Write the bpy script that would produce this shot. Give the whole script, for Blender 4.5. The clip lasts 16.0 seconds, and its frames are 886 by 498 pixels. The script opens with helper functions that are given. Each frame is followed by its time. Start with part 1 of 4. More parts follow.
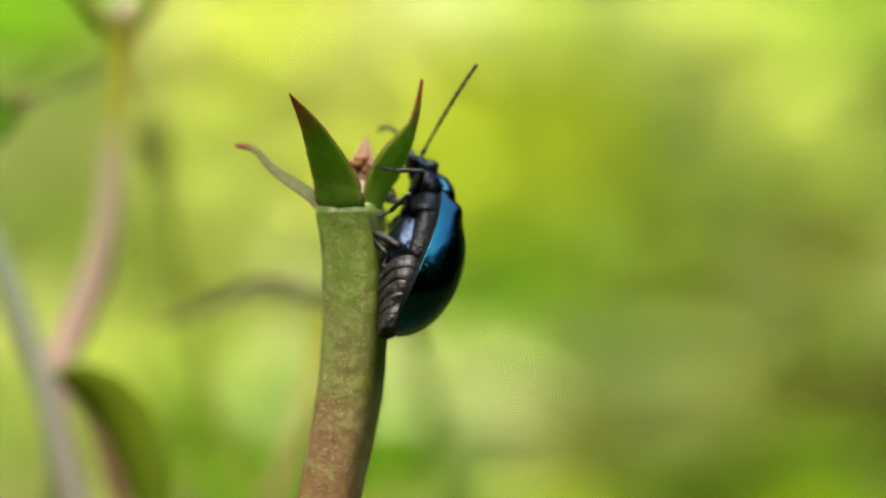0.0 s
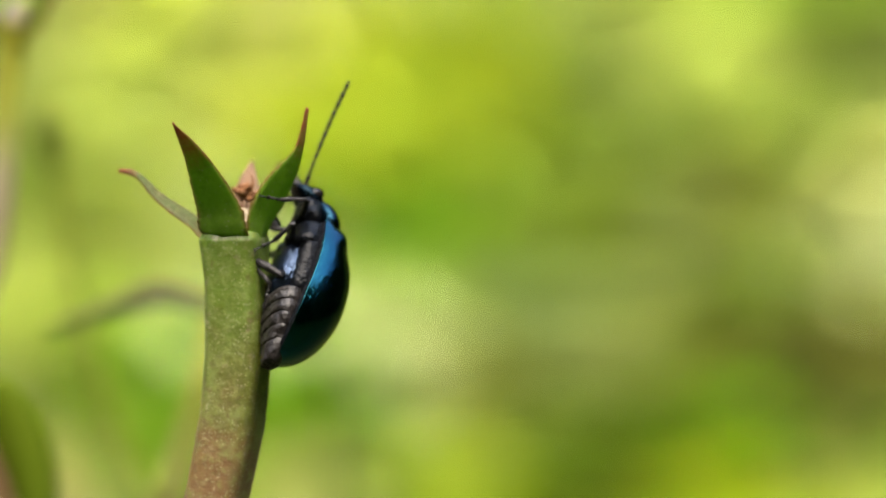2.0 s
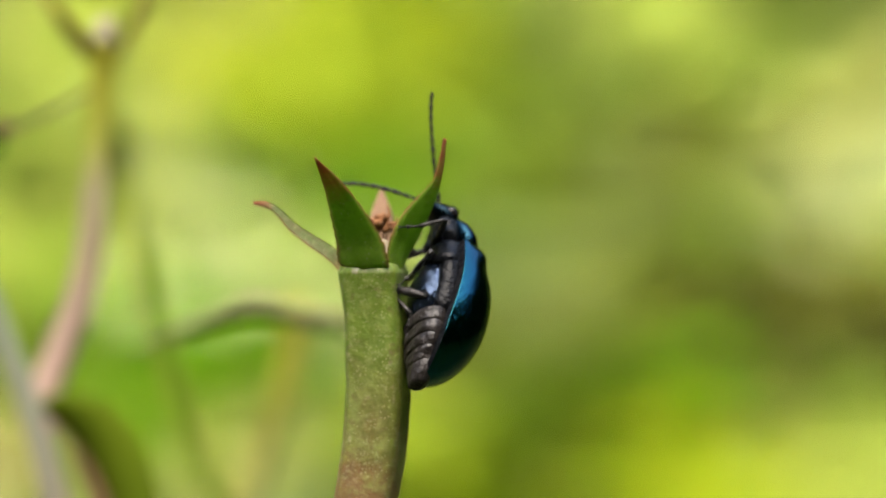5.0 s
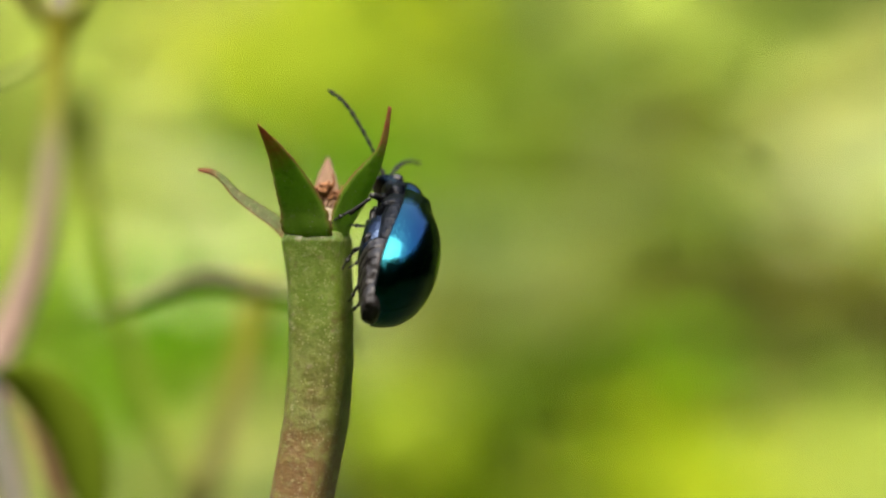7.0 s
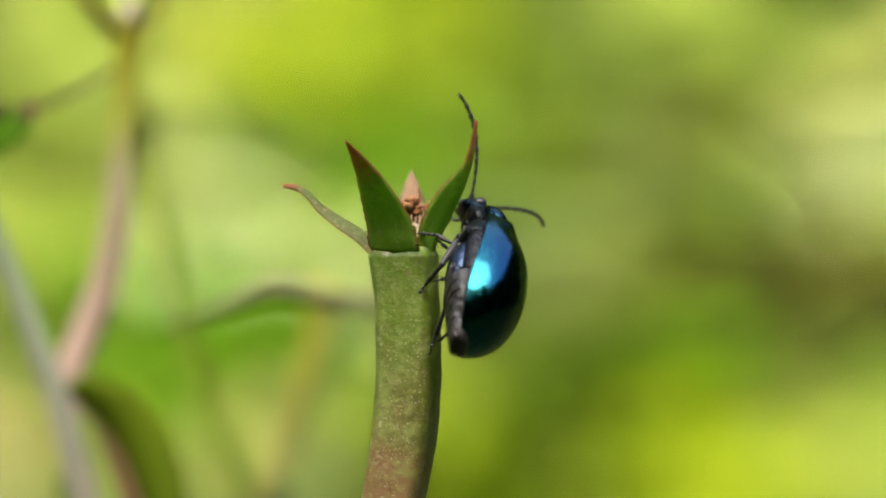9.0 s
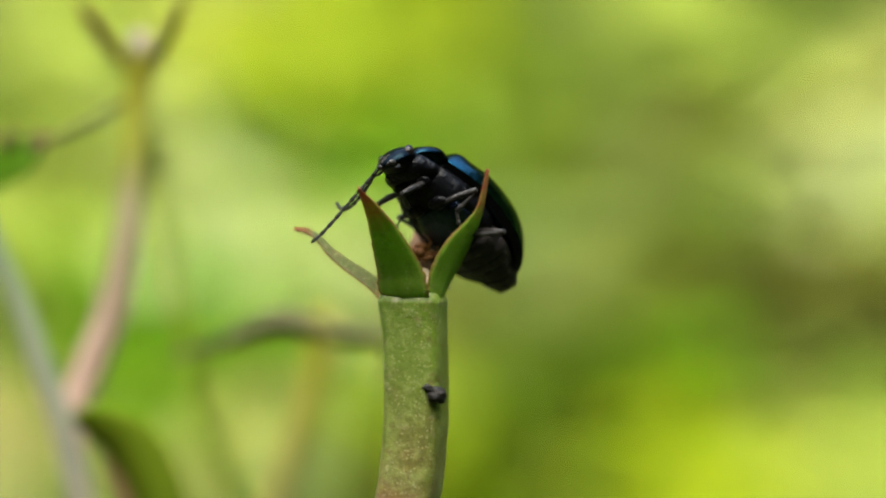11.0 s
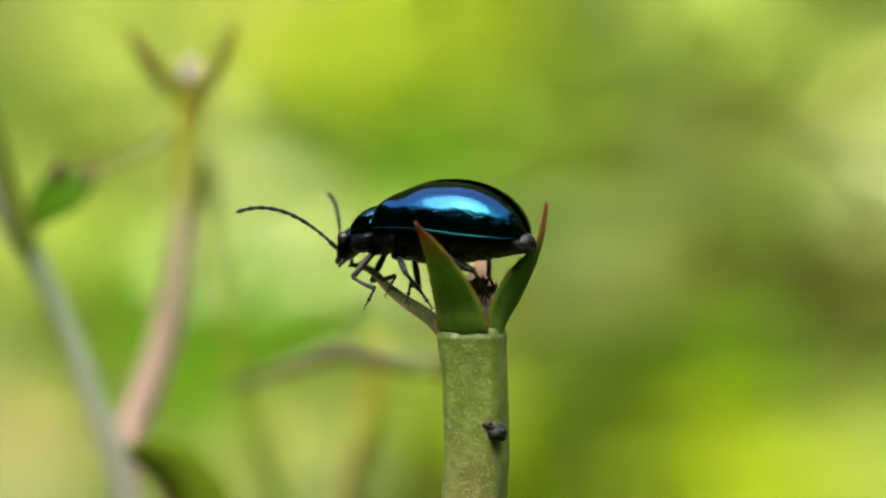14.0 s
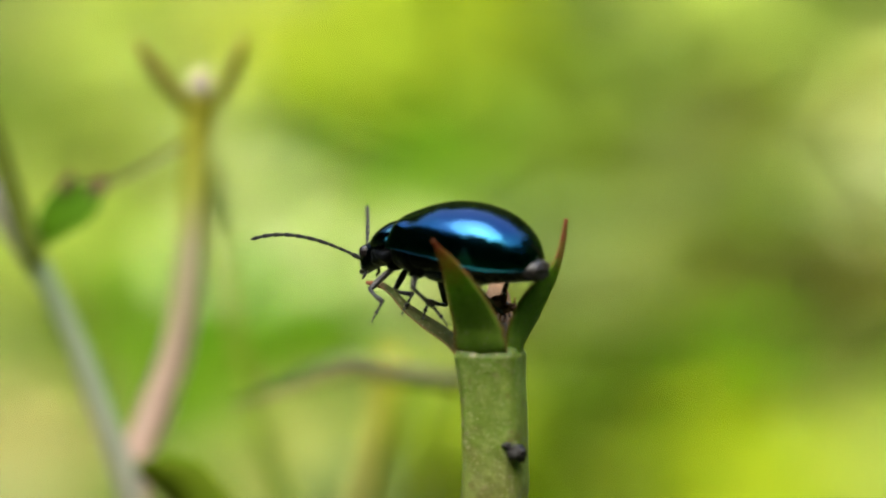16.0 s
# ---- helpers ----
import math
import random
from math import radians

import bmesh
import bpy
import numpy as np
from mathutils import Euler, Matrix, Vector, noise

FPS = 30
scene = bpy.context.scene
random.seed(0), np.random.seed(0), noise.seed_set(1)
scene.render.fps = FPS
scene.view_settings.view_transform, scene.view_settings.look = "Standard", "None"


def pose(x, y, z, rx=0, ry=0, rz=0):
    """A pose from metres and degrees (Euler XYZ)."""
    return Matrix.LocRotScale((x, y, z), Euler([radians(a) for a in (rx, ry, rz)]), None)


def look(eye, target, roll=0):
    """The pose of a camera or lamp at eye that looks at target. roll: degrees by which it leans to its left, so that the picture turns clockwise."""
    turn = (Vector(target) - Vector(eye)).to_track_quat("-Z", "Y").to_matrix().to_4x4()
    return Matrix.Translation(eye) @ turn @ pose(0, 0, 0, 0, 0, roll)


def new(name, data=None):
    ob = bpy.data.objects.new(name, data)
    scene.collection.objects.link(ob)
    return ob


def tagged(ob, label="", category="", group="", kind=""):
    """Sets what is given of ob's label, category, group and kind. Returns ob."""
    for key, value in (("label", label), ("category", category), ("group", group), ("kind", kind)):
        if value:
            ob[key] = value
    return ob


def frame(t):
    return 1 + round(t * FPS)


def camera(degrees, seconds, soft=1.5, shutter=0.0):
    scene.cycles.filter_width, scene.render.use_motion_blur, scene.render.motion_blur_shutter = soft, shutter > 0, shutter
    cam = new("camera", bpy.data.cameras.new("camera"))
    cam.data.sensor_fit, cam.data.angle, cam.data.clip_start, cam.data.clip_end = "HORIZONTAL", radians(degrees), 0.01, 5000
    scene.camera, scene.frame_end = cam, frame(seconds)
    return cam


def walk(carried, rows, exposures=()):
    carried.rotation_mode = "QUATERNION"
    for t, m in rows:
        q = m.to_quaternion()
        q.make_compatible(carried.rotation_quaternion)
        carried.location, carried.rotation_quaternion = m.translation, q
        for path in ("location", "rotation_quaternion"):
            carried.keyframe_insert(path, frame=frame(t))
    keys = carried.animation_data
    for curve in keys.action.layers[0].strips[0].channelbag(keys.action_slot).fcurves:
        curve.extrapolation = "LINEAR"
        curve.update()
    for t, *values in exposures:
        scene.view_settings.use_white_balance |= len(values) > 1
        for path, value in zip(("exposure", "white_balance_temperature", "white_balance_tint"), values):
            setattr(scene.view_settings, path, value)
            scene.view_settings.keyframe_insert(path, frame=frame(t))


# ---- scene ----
MM = 0.001
Z0 = 0.6          # height of the top of the seed capsule over the ground


def V(x, y, z):
    """A place given in millimetres from the top of the capsule."""
    return Vector((x * MM, y * MM, Z0 + z * MM))


def held(x, y, z, yaw, pitch, roll):
    """The hand-held camera: millimetres from the capsule's top, degrees."""
    turn = Matrix.Rotation(radians(yaw), 4, "Z") @ Matrix.Rotation(radians(pitch), 4, "X") @ Matrix.Rotation(radians(roll), 4, "Y")
    return Matrix.Translation(V(x, y, z)) @ turn @ Matrix.Rotation(radians(90), 4, "X")


# ---- camera: a macro lens, focused on the capsule ----
cam = camera(15.53, 16.0, soft=2.0)
cam.data.dof.use_dof = True
cam.data.dof.focus_distance = 0.1063
cam.data.dof.aperture_fstop = 31.0
PATH = [
    (0.0, held(5.974, -109.010, -5.597, 1.403, 2.149, -0.194)),
    (0.5, held(2.562, -109.031, -3.691, 0.999, 1.826, -0.412)),
    (1.0, held(6.632, -109.024, -6.840, 0.876, 1.763, 0.859)),
    (1.5, held(6.194, -108.709, -5.987, 0.387, 1.617, 0.578)),
    (2.0, held(7.022, -108.435, -2.295, -0.074, 0.959, -0.698)),
    (2.5, held(6.342, -108.522, -1.845, -0.286, 0.842, -1.282)),
    (3.0, held(1.824, -107.989, -0.362, -0.369, 0.497, -0.763)),
    (3.5, held(0.235, -108.704, -0.586, 0.033, 0.200, 0.068)),
    (4.0, held(-2.292, -109.233, 2.595, -0.615, 0.062, 0.222)),
    (4.5, held(0.063, -108.567, 0.174, -1.119, 0.028, 0.115)),
    (5.0, held(0.026, -108.402, 0.462, -1.330, 0.002, 0.370)),
    (7.5, held(1.981, -107.886, -0.211, -1.321, -0.439, -0.347)),
    (8.0, held(1.918, -107.489, 0.940, -1.126, -0.713, -0.294)),
    (8.5, held(-0.178, -107.864, 0.335, -1.017, -0.373, 0.598)),
    (9.0, held(-0.582, -107.331, 0.720, -1.117, -0.427, 0.336)),
    (11.5, held(-1.548, -108.274, 2.528, -1.293, -0.516, -0.759)),
    (12.0, held(-2.182, -107.750, 2.408, -1.101, -0.470, 0.119)),
    (12.5, held(-3.389, -107.875, 2.822, -1.044, -0.472, 0.563)),
    (13.0, held(-2.855, -107.180, 3.357, -0.967, -0.454, -0.076)),
    (13.5, held(-2.127, -106.624, 3.318, -0.668, -0.432, -0.228)),
    (14.0, held(-1.731, -106.444, 3.607, -0.529, -0.550, -0.033)),
    (14.5, held(-2.214, -106.505, 4.000, -0.264, -0.476, 0.382)),
    (15.0, held(-6.008, -105.311, 5.230, -0.465, -0.214, 1.005)),
    (15.5, held(-5.314, -104.963, 4.370, -0.828, -0.365, 1.426)),
    (16.0, held(-2.318, -104.6, 4.316, -0.549, -0.636, 0.152)),
]
walk(cam, PATH, [(0.0, 3.20, 6950, 8), (1.5, 3.25, 6950, 9), (3.0, 3.29, 6950, 10), (4.5, 3.25, 6950, 10), (8.0, 3.17, 6900, 8), (11.0, 3.23, 6800, 3), (16.0, 3.23, 6700, 3)])

# ---- light: sun high behind the camera's left shoulder, softened by thin haze ----
SUN_FROM = Vector((-0.13, -0.60, 1.0))
world = bpy.data.worlds.new("sky")
scene.world = world
world.use_nodes = True
wn = world.node_tree
sky = wn.nodes.new("ShaderNodeTexSky")
sky.sky_type, sky.sun_disc = "NISHITA", False
sky.sun_elevation = math.asin(SUN_FROM.normalized().z)
sky.sun_rotation = math.atan2(SUN_FROM.x, SUN_FROM.y)
sky.dust_density = 2.0
wn.links.new(sky.outputs[0], wn.nodes["Background"].inputs[0])
wn.nodes["Background"].inputs[1].default_value = 0.15
sun = new("sun", bpy.data.lights.new("sun", "SUN"))
sun.data.energy, sun.data.angle, sun.data.color = 1.56, radians(64), (1.0, 0.94, 0.82)
sun.matrix_world = look(SUN_FROM * 3, (0, 0, 0))


# ---- materials ----
class Nodes:
    """A short way to write a node material."""

    def __init__(self, name):
        self.m = bpy.data.materials.new(name)
        self.m.use_nodes = True
        self.t = self.m.node_tree
        self.b = self.t.nodes["Principled BSDF"]
        self.co = self.t.nodes.new("ShaderNodeTexCoord").outputs["Object"]

    def add(self, kind, ins=(), **props):
        n = self.t.nodes.new("ShaderNode" + kind)
        for k, v in props.items():
            if k == "blend":
                n.blend_type, n.data_type = v, "RGBA"
            elif k == "op":
                n.operation = v
            elif k == "feature":
                n.feature = v
            elif k == "dims":
                n.noise_dimensions = v
        for k, v in dict(ins).items():
            s = n.inputs[k]
            if isinstance(v, bpy.types.NodeSocket):
                self.t.links.new(v, s)
            else:
                s.default_value = v
        return n

    def noise(self, scale, detail=3, rough=0.55, co=None):
        return self.add("TexNoise", {"Vector": co or self.co, "Scale": scale, "Detail": detail, "Roughness": rough}).outputs["Fac"]

    def cells(self, scale, co=None, out="Distance"):
        return self.add("TexVoronoi", {"Vector": co or self.co, "Scale": scale}).outputs[out]

    def ramp(self, fac, *stops):
        n = self.add("ValToRGB", {"Fac": fac})
        e = n.color_ramp.elements
        while len(e) < len(stops):
            e.new(0.5)
        for el, (p, c) in zip(e, stops):
            el.position, el.color = p, (*c, 1) if len(c) == 3 else c
        return n.outputs["Color"]

    def level(self, fac, lo, hi, a=0.0, b=1.0):
        n = self.add("MapRange", {"Value": fac, "From Min": lo, "From Max": hi, "To Min": a, "To Max": b})
        return n.outputs["Result"]

    def mix(self, fac, a, b, how="MIX"):
        n = self.add("Mix", blend=how)
        for k, v in ((0, fac), (6, a), (7, b)):
            if isinstance(v, bpy.types.NodeSocket):
                self.t.links.new(v, n.inputs[k])
            else:
                n.inputs[k].default_value = v if k == 0 else (*v, 1)
        return n.outputs[2]

    def math(self, op, a, b):
        n = self.add("Math", op=op)
        for k, v in ((0, a), (1, b)):
            if isinstance(v, bpy.types.NodeSocket):
                self.t.links.new(v, n.inputs[k])
            else:
                n.inputs[k].default_value = v
        return n.outputs[0]

    def axis(self, k):
        return self.add("SeparateXYZ", {0: self.co}).outputs[k]

    def relief(self, height, depth):
        n = self.add("Bump", {"Height": height, "Distance": depth, "Strength": 1.0})
        self.t.links.new(n.outputs[0], self.b.inputs["Normal"])

    def set(self, **kw):
        names = {"color": "Base Color", "rough": "Roughness", "metal": "Metallic", "spec": "Specular IOR Level", "coat": "Coat Weight",
                 "sheen": "Sheen Weight", "sss": "Subsurface Weight", "through": "Transmission Weight"}
        for k, v in kw.items():
            s = self.b.inputs[names[k]]
            if isinstance(v, bpy.types.NodeSocket):
                self.t.links.new(v, s)
            else:
                s.default_value = (*v, 1) if isinstance(v, tuple) else v
        return self.m

    def thin(self, color, share):
        """Lets part of the light through, as a leaf does."""
        out = self.t.nodes["Material Output"]
        tr = self.add("BsdfTranslucent", {"Color": color if isinstance(color, bpy.types.NodeSocket) else (*color, 1)})
        mx = self.add("MixShader", {0: share})
        self.t.links.new(self.b.outputs[0], mx.inputs[1])
        self.t.links.new(tr.outputs[0], mx.inputs[2])
        self.t.links.new(mx.outputs[0], out.inputs[0])


def capsule_skin():
    """Green skin with pale dots and scurf, turning reddish brown further down."""
    n = Nodes("capsule_skin")
    flat = n.add("Mapping", {"Vector": n.co, "Scale": (1.0, 1.0, 1.3)}).outputs[0]
    wrinkle = n.noise(1100, 4, 0.65, flat)
    low = n.math("ADD", n.axis(2), n.math("MULTIPLY", n.math("SUBTRACT", n.noise(700, 4, 0.65), 0.5), 0.0055))
    base = n.ramp(n.level(low, -0.0115, 0.0), (0.0, (0.1050, 0.0480, 0.0190)), (0.34, (0.0980, 0.0560, 0.0190)), (0.50, (0.0700, 0.0720, 0.0115)), (0.78, (0.0640, 0.0960, 0.0080)), (1.0, (0.0720, 0.1180, 0.0110)))
    base = n.mix(n.level(wrinkle, 0.5, 0.64, 0, 0.40), base, (0.1350, 0.1600, 0.0450))
    base = n.mix(n.level(wrinkle, 0.46, 0.34, 0, 0.25), base, (0.0400, 0.0240, 0.0068))
    base = n.mix(n.level(n.noise(2600, 4, 0.7), 0.50, 0.66, 0, 0.42), base, (0.1450, 0.1650, 0.0520))
    scurf = n.math("MULTIPLY", n.level(n.noise(3800, 3), 0.56, 0.70), n.level(n.noise(500, 2), 0.42, 0.62))
    base = n.mix(n.math("MULTIPLY", scurf, 0.85), base, (0.2300, 0.2200, 0.1300))
    dots = n.math("MULTIPLY", n.level(n.cells(9500), 0.34, 0.12), n.level(n.noise(3100, 2), 0.42, 0.54))
    base = n.mix(n.math("MULTIPLY", dots, 0.8), base, (0.2080, 0.2000, 0.1156))
    base = n.mix(n.level(n.noise(1900, 2), 0.60, 0.72, 0, 0.55), base, (0.0560, 0.0280, 0.0102))
    n.relief(n.math("ADD", n.noise(2200, 4, 0.7), n.math("MULTIPLY", wrinkle, 0.8)), 0.00006)
    n.set(color=base, rough=0.46, spec=0.35, sss=0.35)
    n.b.inputs["Subsurface Scale"].default_value = 0.0007
    n.b.inputs["Subsurface Radius"].default_value = (0.6, 1.0, 0.15)
    return n.m


def sepal_skin(name, a, b, share):
    """Sepal: green blade, red-brown towards the tip and along the edge (edge: the mesh's own u across, v along)."""
    n = Nodes(name)
    uv = n.add("Attribute")
    uv.attribute_name = "blade"
    xyz = n.add("SeparateXYZ", {0: uv.outputs["Vector"]})
    u, v = xyz.outputs[0], xyz.outputs[1]
    wob = n.math("MULTIPLY", n.math("SUBTRACT", n.noise(2600, 4, 0.7), 0.5), 0.35)
    base = n.mix(n.level(n.noise(900, 5, 0.65), 0.35, 0.65), a, b)
    base = n.mix(n.level(n.noise(1700, 4, 0.7), 0.52, 0.66, 0, 0.35), base, tuple(0.45 * c for c in a))
    base = n.mix(n.level(n.noise(5200, 3), 0.58, 0.7, 0, 0.35), base, (0.20, 0.22, 0.08))
    fleck = n.math("MULTIPLY", n.level(n.cells(7000), 0.30, 0.12), n.level(n.noise(2400, 2), 0.46, 0.6))
    base = n.mix(n.math("MULTIPLY", fleck, 0.7), base, (0.28, 0.28, 0.15))
    base = n.mix(n.level(n.math("ADD", u, n.math("MULTIPLY", wob, 0.7)), 0.82, 1.0, 0, 0.8), base, (0.21, 0.080, 0.035))
    base = n.mix(n.level(n.math("ADD", v, wob), 0.74, 0.98, 0, 0.95), base, (0.23, 0.070, 0.035))
    base = n.mix(n.level(n.math("ADD", v, n.math("MULTIPLY", wob, 0.25)), 0.13, 0.04, 0, 0.6), base, (0.17, 0.10, 0.04))
    n.relief(n.math("ADD", n.noise(2200, 3, 0.6), n.math("MULTIPLY", n.noise(7000, 3, 0.6), 0.5)), 0.00005)
    n.set(color=base, rough=0.6, spec=0.15)
    n.thin(base, share)
    return n.m


def dry_skin(name, a, b, scale=3500):
    n = Nodes(name)
    base = n.mix(n.noise(scale, 5, 0.7), a, b)
    n.relief(n.noise(scale * 2, 4, 0.7), 0.00008)
    n.set(color=base, rough=0.8, spec=0.08)
    return n.m


def stalk_skin(name, stops, z0, z1):
    """A stalk that changes colour along its height, in metres from the capsule's top."""
    n = Nodes(name)
    base = n.ramp(n.level(n.math("ADD", n.axis(2), n.math("MULTIPLY", n.noise(300), 0.002)), z0 - 0.001, z1 + 0.001), *stops)
    base = n.mix(n.level(n.noise(1800, 4, 0.7), 0.4, 0.7, 0, 0.14), base, (0.225, 0.21, 0.125))
    n.relief(n.noise(2500, 3), 0.00006)
    n.set(color=base, rough=0.65, spec=0.08)
    n.thin(base, 0.5)
    return n.m


def shell_skin(name, a, b, rough, rows=True):
    """Metallic beetle shell with fine punctures."""
    n = Nodes(name)
    base = n.mix(n.level(n.noise(420, 3), 0.35, 0.65), a, b)
    pits = n.level(n.cells(11000), 0.10, 0.36)
    deep_pits = n.level(n.axis(2), 0.0009, 0.0001, 0.12, 0.27)
    wave = n.noise(1500, 3, 0.6)
    n.relief(n.math("ADD", n.math("MULTIPLY", pits, deep_pits), n.math("MULTIPLY", wave, 0.7)), 0.000017 if rows else 0.000012)
    if rows:
        # iridescent teal sheen painted as fixed colour, stronger towards the lower margin
        base = n.mix(n.level(n.axis(2), 0.0007, -0.0001, 0, 0.6), base, (0.009, 0.086, 0.088))
    n.set(color=base, rough=n.level(n.noise(2500, 3), 0.3, 0.7, rough * 0.8, rough * 1.35), metal=1.0)
    return n.m


def chitin(name, a, b, rough=0.42, metal=0.2, hair=0.0, shine=0.18):
    n = Nodes(name)
    base = n.mix(n.noise(2600, 4, 0.7), a, b)
    if hair:
        base = n.mix(n.level(n.noise(9000, 2), 0.56, 0.70, 0, hair), base, (0.11, 0.1, 0.095))
    n.relief(n.math("ADD", n.noise(7000, 3), n.math("MULTIPLY", n.noise(1800, 3), 1.4)), 0.00005)
    n.set(color=base, rough=rough, metal=metal, spec=shine)
    return n.m


def leaf_skin(name, a, b, share=0.3, rough=0.65):
    n = Nodes(name)
    rnd = n.add("NewGeometry").outputs["Random Per Island"]
    base = n.mix(rnd, a, b)
    base = n.mix(n.level(n.noise(160, 3), 0.4, 0.7, 0, 0.3), base, tuple(0.6 * c for c in a))
    n.set(color=base, rough=rough, spec=0.03)
    n.thin(base, share)
    return n.m


def soil():
    n = Nodes("soil")
    base = n.mix(n.noise(14, 5), (0.025, 0.035, 0.01), (0.04, 0.03, 0.015))
    base = n.mix(n.level(n.noise(90, 4), 0.45, 0.6), base, (0.0175, 0.0275, 0.006))
    n.relief(n.noise(60, 5), 0.01)
    n.set(color=base, rough=0.9)
    return n.m


SKIN = capsule_skin()
SEPAL = sepal_skin("sepal_skin", (0.125, 0.235, 0.020), (0.180, 0.300, 0.038), 0.58)
SEPAL_PALE = sepal_skin("sepal_back", (0.056, 0.088, 0.018), (0.105, 0.082, 0.036), 0.45)
DRY = dry_skin("dry_petals", (0.08, 0.03, 0.0125), (0.21, 0.1, 0.045))
DRY_PALE = dry_skin("dry_pale", (0.13, 0.10, 0.06), (0.19, 0.155, 0.105), 2000)
ELYTRA = shell_skin("blue_shell", (0.0085, 0.0250, 0.072), (0.0070, 0.0345, 0.066), 0.115)
PRONOT = shell_skin("blue_black_shell", (0.0035, 0.011, 0.02), (0.005, 0.0225, 0.03), 0.16, False)
HEAD_SKIN = shell_skin("blue_black_head", (0.0016, 0.0032, 0.005), (0.003, 0.0065, 0.009), 0.28, False)
BELLY = chitin("blue_black_belly", (0.009, 0.015, 0.028), (0.028, 0.040, 0.066), 0.24, 0.9, 0.04)
ABDOMEN = chitin("brown_black_abdomen", (0.0060, 0.0052, 0.0050), (0.016, 0.0135, 0.0128), 0.34, 0.0, 0.22)
LEG = chitin("black_leg", (0.006, 0.0056, 0.0058), (0.021, 0.019, 0.0186), 0.34, 0.1, 0.22)
FEELER = chitin("black_antenna", (0.004, 0.0036, 0.0034), (0.009, 0.008, 0.0075), 0.6, 0.0, 0.06)
BREAST = chitin("black_breast", (0.0014, 0.0015, 0.0020), (0.0045, 0.0050, 0.0064), 0.30, 0.1, 0.01, 0.08)
EYE = chitin("black_eye", (0.006, 0.005, 0.005), (0.01, 0.008, 0.008), 0.2, 0.0)
FRASS = chitin("dark_dropping", (0.006, 0.0055, 0.005), (0.015, 0.013, 0.012), 0.5, 0.0)


# ---- mesh helpers (millimetres in, metres out) ----
def link(name, bm, material, parent=None, label="", smooth=True):
    me = bpy.data.meshes.new(name)
    bm.normal_update()
    bm.to_mesh(me)
    bm.free()
    if smooth:
        me.shade_smooth()
    me.materials.append(material)
    ob = new(name, me)
    if parent:
        ob.parent = parent
    return tagged(ob, label)


part = link


def thing(name, label, category, group="", kind="", at=None):
    ob = new(name)
    ob.empty_display_size = 0.002
    ob.location = at if at is not None else V(0, 0, 0)
    return tagged(ob, label, category, group, kind)


def curve(points, n):
    """n places on a smooth line through the points (centripetal Catmull-Rom, which does not overshoot)."""
    p = [Vector(q) for q in points]
    p = [2 * p[0] - p[1], *p, 2 * p[-1] - p[-2]]
    res, m = [], len(p) - 3
    for i in range(n):
        s = i / (n - 1) * m
        k = min(int(s), m - 1)
        a, b, c, d = p[k:k + 4]
        t0 = 0.0
        t1 = t0 + max((b - a).length, 1e-6) ** 0.5
        t2 = t1 + max((c - b).length, 1e-6) ** 0.5
        t3 = t2 + max((d - c).length, 1e-6) ** 0.5
        t = t1 + (s - k) * (t2 - t1)
        u = a * ((t1 - t) / (t1 - t0)) + b * ((t - t0) / (t1 - t0))
        v = b * ((t2 - t) / (t2 - t1)) + c * ((t - t1) / (t2 - t1))
        w = c * ((t3 - t) / (t3 - t2)) + d * ((t - t2) / (t3 - t2))
        u = u * ((t2 - t) / (t2 - t0)) + v * ((t - t0) / (t2 - t0))
        v = v * ((t3 - t) / (t3 - t1)) + w * ((t - t1) / (t3 - t1))
        res.append(u * ((t2 - t) / (t2 - t1)) + v * ((t - t1) / (t2 - t1)))
    return res


def spread(values, n):
    """n values interpolated along a short list."""
    return list(np.interp(np.linspace(0, 1, n), np.linspace(0, 1, len(values)), values))


def rings(bm, loops, close=True):
    vs = [[bm.verts.new(p * MM) for p in loop] for loop in loops]
    n = len(vs[0])
    for a, b in zip(vs, vs[1:]):
        for k in range(n):
            bm.faces.new((a[k], a[(k + 1) % n], b[(k + 1) % n], b[k]))
    if close:
        bm.faces.new(vs[0][::-1])
        bm.faces.new(vs[-1])
    return vs


def tube(bm, pts, radii, n=12, wobble=0.0, flat=1.0):
    loops, side = [], None
    for i, p in enumerate(pts):
        d = (pts[min(i + 1, len(pts) - 1)] - pts[max(i - 1, 0)]).normalized()
        if side is None:
            side = (Vector((1, 0, 0)) if abs(d.x) < 0.8 else Vector((0, 1, 0)))
        side = (side - d * side.dot(d)).normalized()
        up = d.cross(side)
        loop = []
        for k in range(n):
            a = 2 * math.pi * k / n
            q = side * math.cos(a) + up * (math.sin(a) * flat)
            r = radii[i]
            if wobble:
                r *= 1 + wobble * noise.noise((p + q * r) * 1.7)
            loop.append(p + q * r)
        loops.append(loop)
    rings(bm, loops)


def stalk(points, radii, n=60, sides=12, wobble=0.05):
    bm = bmesh.new()
    pts = curve(points, n)
    tube(bm, pts, spread(radii, n), sides, wobble)
    return bm


def blob(bm, c, r, sub=2, rough=0.0, seed=0):
    made = bmesh.ops.create_icosphere(bm, subdivisions=sub, radius=1)
    for v in made["verts"]:
        k = 1 + rough * noise.noise(v.co * 1.8 + Vector((seed * 3.1, 0, 0)))
        v.co = (Vector(c) + Vector((v.co.x * r[0], v.co.y * r[1], v.co.z * r[2])) * k) * MM


